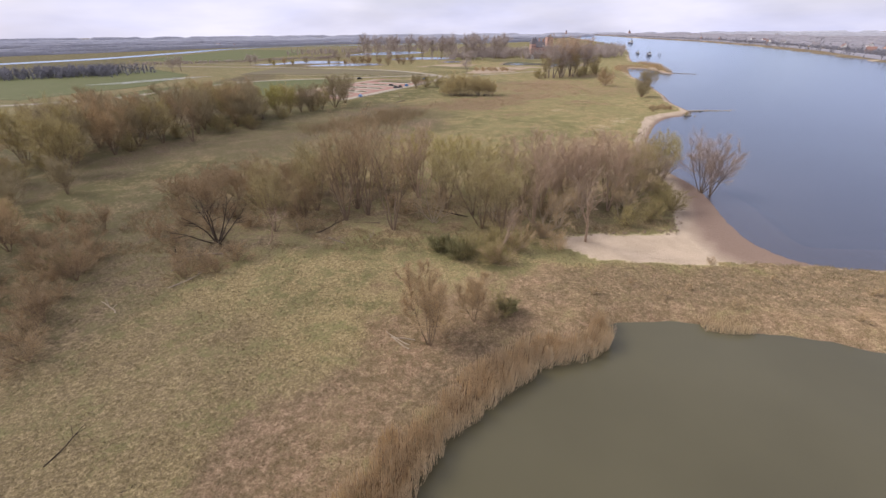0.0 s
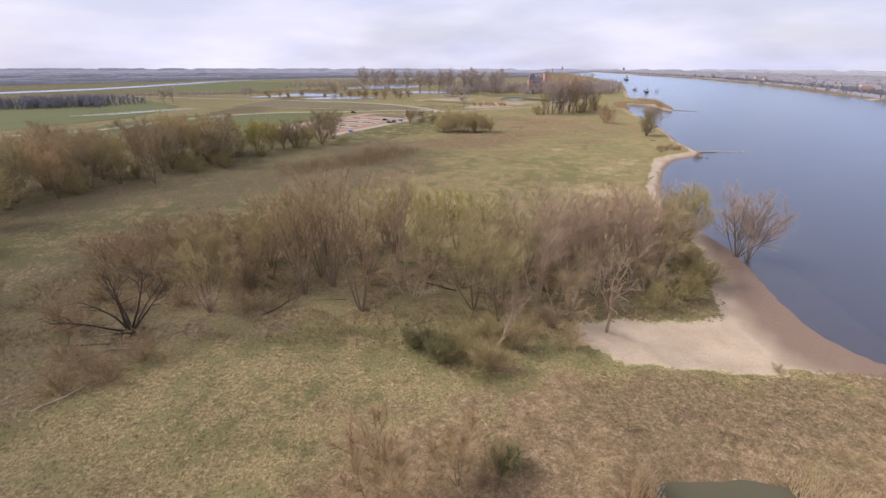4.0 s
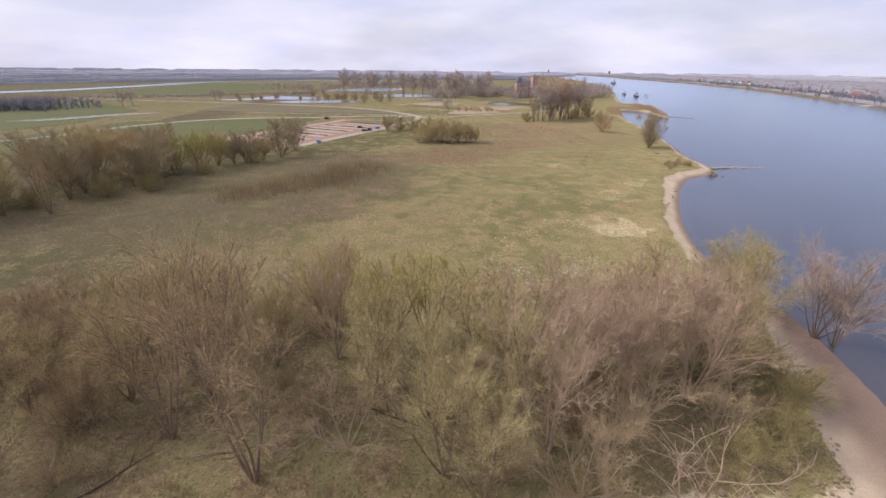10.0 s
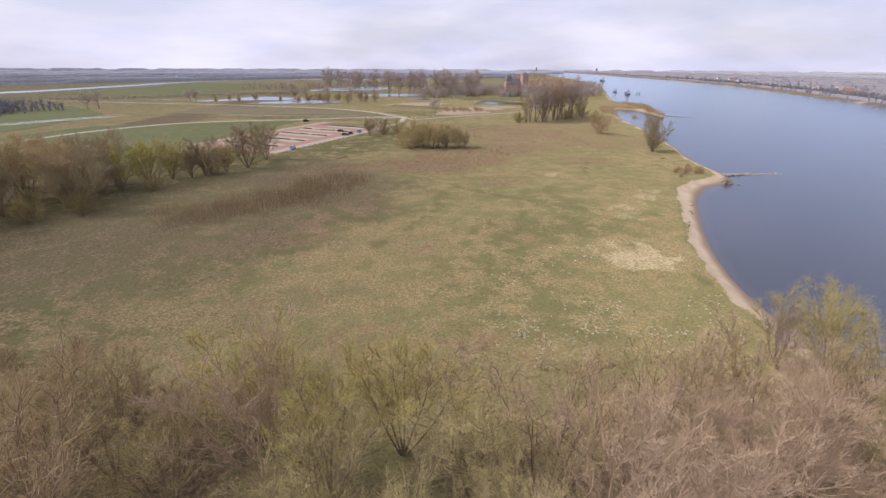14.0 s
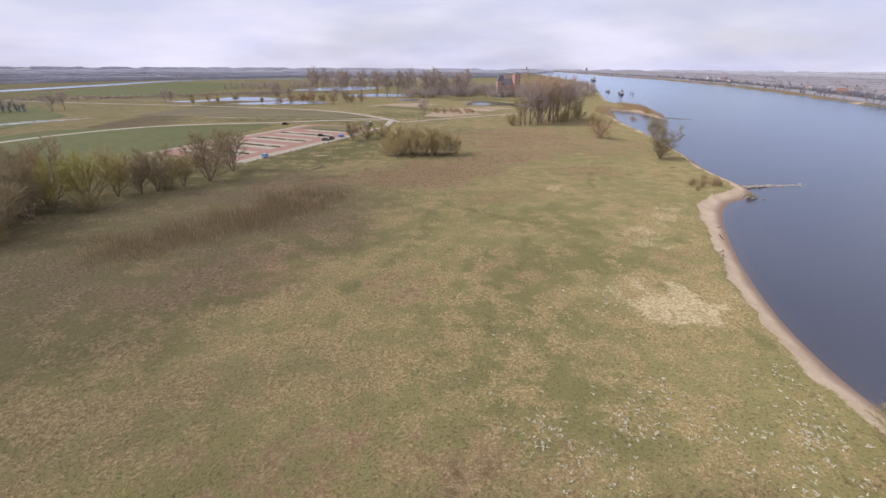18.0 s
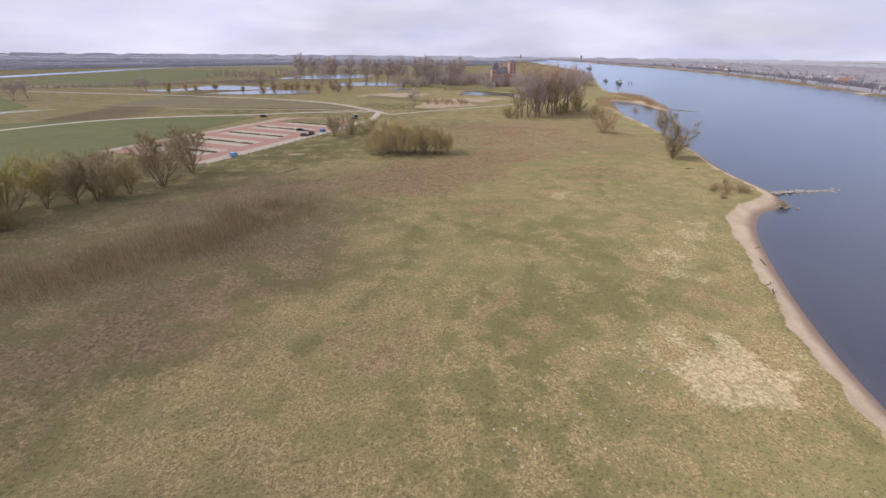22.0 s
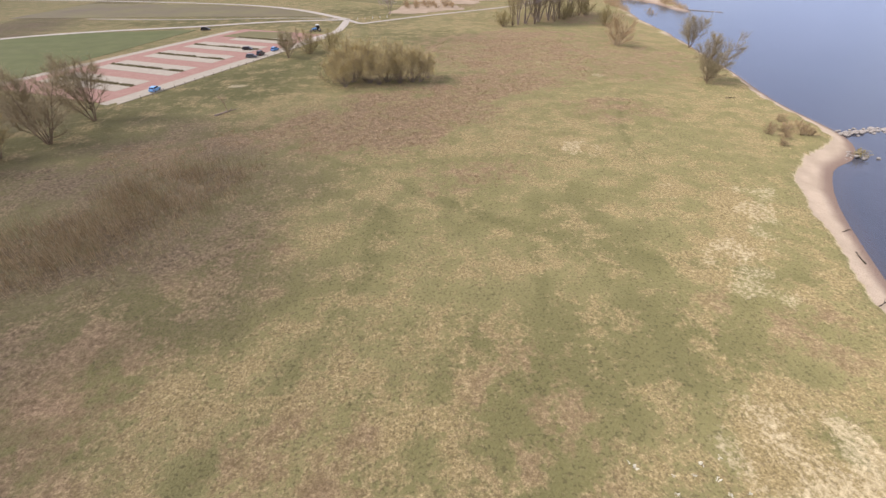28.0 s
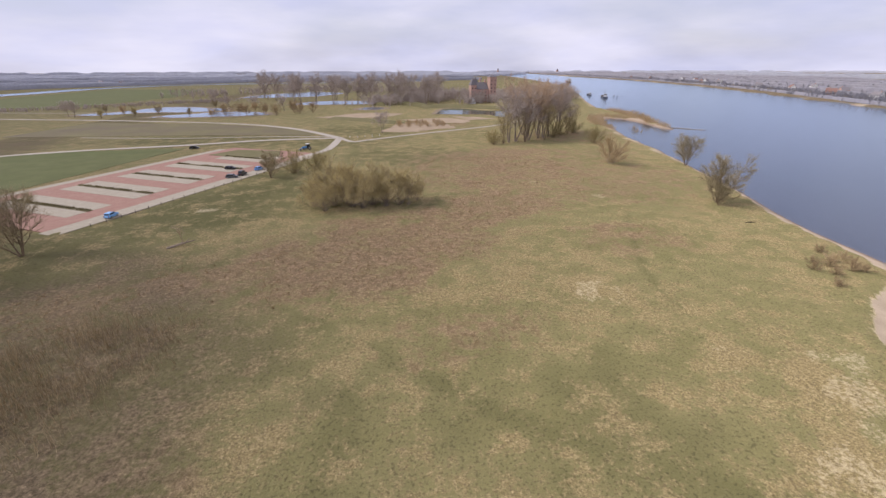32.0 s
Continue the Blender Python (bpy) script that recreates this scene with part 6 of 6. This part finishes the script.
def ship(x, y, turn, s, label):
    ob = thing("work_ship", pose(x, y, WATER, 0, 0, turn), label, "ship")
    part("hull", prism([(-14 * s, -0.5), (-14 * s, 2.0 * s), (-9 * s, 1.5 * s), (9 * s, 1.5 * s), (13 * s, 2.6 * s), (15 * s, 2.8 * s), (12 * s, -0.5)], 6 * s, "y", 0.15), M_HULL, ob)
    wh = part("wheelhouse", box(-12 * s, -2 * s, 1.4 * s, -7 * s, 2 * s, 5.6 * s, 0.15), M_WHITE, ob, "white wheelhouse")
    part("wheelhouse_window", box(-12.1 * s, -2.1 * s, 4.2 * s, -6.9 * s, 2.1 * s, 5.2 * s, 0.05), M_DARKGLASS, wh)
    part("deck_load", box(-4 * s, -2.4 * s, 1.45 * s, 8 * s, 2.4 * s, 2.8 * s, 0.2), M_PLOUGH, ob)
    part("mast", disc(0.18 * s, 8 * s, "z", 8), M_HULL, ob, at=pose(-6 * s, 0, 6 * s))
    part("crane_boom", disc(0.22 * s, 12 * s, "z", 8), M_HULL, ob, at=pose(2 * s, 0, 6.5 * s, 0, 55, 0))


ship(366, 800, 70, 1.0, "dark work ship with a crane on the river")
ship(372, 860, 75, 0.7, "small dark barge lying behind the work ship")
ship(620, 1500, 75, 1.6, "white-topped barge far up the river")
for x, y in ((352, 770), (381, 790), (385, 806)):
    ob = thing("mooring_post", pose(x, y, WATER), "dark mooring post standing in the river", "post", "mooring posts")
    part("pile", disc(0.5, 6, "z", 10, 0.08), M_HULL, ob, at=pose(0, 0, 0))
    part("cap", disc(0.6, 0.4, "z", 10, 0.05), M_WHITE, ob, at=pose(0, 0, 3.1))


# ---- ramparts ----
def berm(pts, h, w, label):
    line = [Vector((*p, 0)) for p in smooth_line(pts, 5)]
    prof = [(-w, -0.3), (-w * 0.7, h * 0.25), (-w * 0.35, h * 0.9), (0, h), (w * 0.35, h * 0.9), (w * 0.7, h * 0.25), (w, -0.3)]
    vs, n, k = [], len(line), len(prof)
    for i, p in enumerate(line):
        t = (line[min(i + 1, n - 1)] - line[max(i - 1, 0)]).normalized()
        s = Vector((-t.y, t.x, 0))
        end = 0.2 if i in (0, n - 1) else 1.0
        vs += [tuple(p + s * a + Vector((0, 0, c * end))) for a, c in prof]
    fs = [(k * i + j, k * i + j + 1, k * i + j + 1 + k, k * i + j + k) for i in range(n - 1) for j in range(k - 1)]
    return tagged(new("rampart", mesh_from("rampart", vs, fs, M_BERM, True)), label, "rampart", kind="structure")


berm([(78, 648), (104, 652), (136, 640), (158, 622), (190, 618), (206, 640)], 3.0, 11, "grassed earth rampart before the castle")
berm([(30, 690), (60, 700), (84, 668)], 3.5, 10, "low grassed bank by the tall trees")
berm([(-8, 560), (18, 540), (48, 512)], 1.6, 8, "low grassed bank beside the footpath")


# ---- stones, logs, posts ----
def rock(r, size, flat=0.6):
    bm = bmesh.new()
    bmesh.ops.create_icosphere(bm, subdivisions=1, radius=size)
    for v in bm.verts:
        v.co *= r.uniform(0.72, 1.15)
        v.co.z *= flat
    return bm


rr = random.Random(21)
ROCKS = []
for i in range(5):
    bm = rock(rr, 1.0)
    me = bpy.data.meshes.new("stone")
    bm.to_mesh(me)
    bm.free()
    me.materials.append(M_STONE)
    ROCKS.append(me)
groyne = thing("groyne", pose(136, 239.5, WATER), "low stone groyne running out into the river", "groyne")
for i in range(170):
    t = i / 170
    s = rr.uniform(0.28, 0.58)
    put_part("stone", ROCKS[i % 5], groyne, at=pose(t * 28, t * 2.4 + rr.gauss(0, 0.9), 0.34 - 0.6 * t + rr.uniform(-0.15, 0.15), 0, 0, rr.uniform(0, 360)) @ Matrix.Scale(s, 4))
groyne_b = thing("groyne", pose(238, 468, WATER), "second stone groyne at the mouth of the inlet", "groyne")
for i in range(50):
    t = i / 50
    put_part("stone", ROCKS[i % 5], groyne_b, at=pose(t * 18, -t * 18 + rr.gauss(0, 0.6), 0.3 - 0.3 * t, 0, 0, rr.uniform(0, 360)) @ Matrix.Scale(rr.uniform(0.4, 0.7), 4))
heap = thing("stone_heap", pose(129, 226.5, WATER), "dark heap of stones and scrub at the spit's tip", "stones")
for i in range(26):
    put_part("stone", ROCKS[i % 5], heap, at=pose(rr.gauss(0, 1.8), rr.gauss(0, 1.3), rr.uniform(-0.1, 0.5), 0, 0, rr.uniform(0, 360)) @ Matrix.Scale(rr.uniform(0.3, 0.55), 4))
plant("bush", 129, 226.3, 0.4)
plant("brown", 124, 242, 0.5)
plant("brown", 128, 243, 0.42)
for i, (x, y) in enumerate(((118, 236), (121, 240), (114, 232), (126, 247), (123, 237), (119, 242), (116, 239), (127, 240), (125, 236))):
    plant("scrub", x, y, 0.5, "scrub on the bank")

CLOD = []
for i in range(3):
    bm = rock(rr, 1.0, 0.7)
    me = bpy.data.meshes.new("clod")
    bm.to_mesh(me)
    bm.free()
    me.materials.append(M_CLOD)
    CLOD.append(me)
scarp = thing("earth_clods", pose(0, 0, 0), "crumbled brown earth clods below the sandy scarp", "earth")
edge_line = smooth_line([(27, 82.5), (33, 83), (42, 82.5), (50, 83), (52.6, 85), (54.8, 91), (57.4, 98), (60.5, 106), (64.2, 115)], 5)
for i in range(150):
    x, y = edge_line[rr.randrange(len(edge_line))]
    x, y = x + rr.gauss(-0.3, 0.6), y + rr.gauss(0, 0.6)
    put_part("clod", CLOD[i % 3], scarp, at=pose(x, y, floor_at(x, y) + 0.05, 0, 0, rr.uniform(0, 360)) @ Matrix.Scale(rr.uniform(0.12, 0.34), 4))


def bent_tube(name, pts, radii, sides, mat):
    """One closed tube along the points."""
    vs, fs = [], []
    for i, p in enumerate(pts):
        t = (pts[min(i + 1, len(pts) - 1)] - pts[max(i - 1, 0)]).normalized()
        u = t.cross(Vector((0, 0, 1)) if abs(t.z) < 0.9 else Vector((1, 0, 0))).normalized()
        w = t.cross(u)
        vs += [tuple(p + (u * math.cos(a) + w * math.sin(a)) * radii[i]) for a in (k * math.tau / sides for k in range(sides))]
    for i in range(len(pts) - 1):
        fs += [(i * sides + k, i * sides + (k + 1) % sides, (i + 1) * sides + (k + 1) % sides, (i + 1) * sides + k) for k in range(sides)]
    me = bpy.data.meshes.new(name)
    me.from_pydata(vs, [], fs + [tuple(range(sides))[::-1], tuple((len(pts) - 1) * sides + k for k in range(sides))])
    me.materials.append(mat)
    return me


def log(x, y, length, r, turn, label, mat, tilt=4, branches=3, seed=0):
    g = random.Random(seed)
    p, d = Vector((-length / 2, 0, r)), Vector((1, 0, 0))
    pts = [p]
    for i in range(6):
        d = (d + Vector((0, g.gauss(0, 0.12), g.gauss(0, 0.04)))).normalized()
        pts.append(pts[-1] + d * length / 6)
    ob = thing("log", pose(x, y, floor_at(x, y) + 0.02, 0, -tilt, turn), label, "log")
    put_part("stem", bent_tube("stem", pts, [r * (1 - i * 0.11) for i in range(7)], 7, mat), ob)
    for b in range(branches):
        s = pts[g.randint(2, 5)]
        e = Vector((g.uniform(0.3, 1), g.uniform(-1, 1), g.uniform(0.1, 0.9))).normalized() * length * g.uniform(0.15, 0.35)
        put_part("branch", bent_tube("branch", [s, s + e * 0.5 + Vector((0, 0, 0.1)), s + e], [r * 0.45, r * 0.3, 0.02], 5, mat), ob)


for i, (x, y, ln, r_, tn, mt, lb) in enumerate((
        (-5.5, 49.2, 5.5, 0.11, 140, M_BARK_PALE, "peeled pale log lying in the rough grass"), (-5.0, 48.4, 5.0, 0.10, 132, M_BARK_PALE, "peeled pale log beside another"),
        (-4.6, 49.6, 4.6, 0.10, 150, M_BARK_PALE, "pale pole lying across two logs"), (-42.5, 65, 6, 0.14, 40, M_BARK_PALE, "pale fallen branch at the scrub edge"),
        (-38, 32, 5, 0.08, 75, M_BARK_DARK, "thin dark branch lying in the grass"), (-28, 27.5, 4, 0.08, 30, M_BARK_DARK, "small dark branch in the grass"),
        (17, 103, 9, 0.22, 20, M_BARK_PALE, "pale fallen trunk under the willows"), (4, 94, 8, 0.2, 160, M_BARK_DARK, "dark fallen trunk among stalks"),
        (-22, 86, 7, 0.13, 25, M_BARK_DARK, "fallen dark bough at the wood's edge"), (-15, 89, 6, 0.12, 190, M_BARK, "fallen bough in dead leaves"), (-27, 83, 5, 0.1, 40, M_BARK, "broken branch in dead leaves"),
        (29, 101, 8, 0.2, 200, M_BARK_PALE, "grey fallen trunk in the wood"), (84, 179, 2.8, 0.12, 60, M_BARK_DARK, "driftwood lying on the sand"), (86, 182, 2.2, 0.1, 20, M_BARK_DARK, "small driftwood branch on the sand"),
        (93.5, 192, 3, 0.12, 70, M_BARK_DARK, "driftwood washed onto the beach"), (98, 199, 2.2, 0.1, 10, M_BARK_DARK, "short driftwood on the beach"), (52, 88.5, 3, 0.1, 330, M_BARK, "exposed root on the scarp"), (54, 91, 3, 0.1, 300, M_BARK, "broken branch on the sandy scarp"),
        (-20.5, 274, 6, 0.3, 30, M_BARK_GREY, "fallen tree with broken boughs in the meadow"), (127, 268, 3, 0.14, 10, M_BARK_DARK, "driftwood lying in the grass"), (-96, 158, 9, 0.2, 55, M_BARK, "long fallen trunk by the track"), (-62, 40, 6, 0.14, 75, M_BARK_PALE, "fallen pale branch in the scrub"), (-50, 58, 5, 0.12, 120, M_BARK_PALE, "fallen pale bough at the scrub edge"),
        (-48, 77, 7, 0.16, 170, M_BARK_DARK, "dark bough broken off the dead willow"), (-40, 77, 6, 0.14, 20, M_BARK, "fallen bough below the dead willow"), (-44, 74, 8, 0.13, 200, M_BARK_GREY, "long grey branch lying in dead leaves"), (-46, 71, 5, 0.1, 60, M_BARK_GREY, "grey fallen branch in the scrub"),
        (-13, 82, 4, 0.1, 70, M_BARK_GREY, "weathered branch on the leaf litter"), (-20, 80, 5, 0.11, 150, M_BARK_GREY, "broken weathered branch at the wood's edge"), (1, 82, 5, 0.12, 35, M_BARK, "fallen branch before the willows"), (-30, 88, 6, 0.13, 110, M_BARK_GREY, "grey fallen bough in dead leaves"))):
    log(x, y, ln, r_, tn, lb, mt, seed=i, branches=0 if "pole" in lb or "log" in lb else 3)
plant("snag", -20, 275, 0.4)

post_me = bpy.data.meshes.new("post")
bm = disc(0.09, 1.3, "z", 8, 0.02)
bm.to_mesh(post_me)
bm.free()
post_me.materials.append(M_POST)
fence = thing("fence", pose(*lot(0, -3), 0.0), "line of weathered posts along the parking verge", "fence")
for i in range(26):
    p = LU * (i * 4.2 + 6)
    put_part("post", post_me, fence, at=pose(p.x, p.y, 0.5, rr.uniform(-4, 4), rr.uniform(-4, 4)))
for i in range(5):
    ob = thing("bollard", pose(12 + i * 4.5, 444 + i * 1.4, 0), "short white bollard beside the track", "bollard", "bollards at the junction")
    part("shaft", box(-0.15, -0.15, -0.1, 0.15, 0.15, 1.0, 0.04), M_WHITE, ob)
    part("cap", box(-0.18, -0.18, 0.98, 0.18, 0.18, 1.08, 0.03), M_STONE, ob)

# rows of cut wood on the bare ground by the footpath
for i in range(18):
    plant("brown", 46 + (i % 6) * 6.5 + tree_rng.uniform(-1.5, 1.5), 490 + (i // 6) * 11 + tree_rng.uniform(-2, 2), 0.75, "cut scrub heaps")
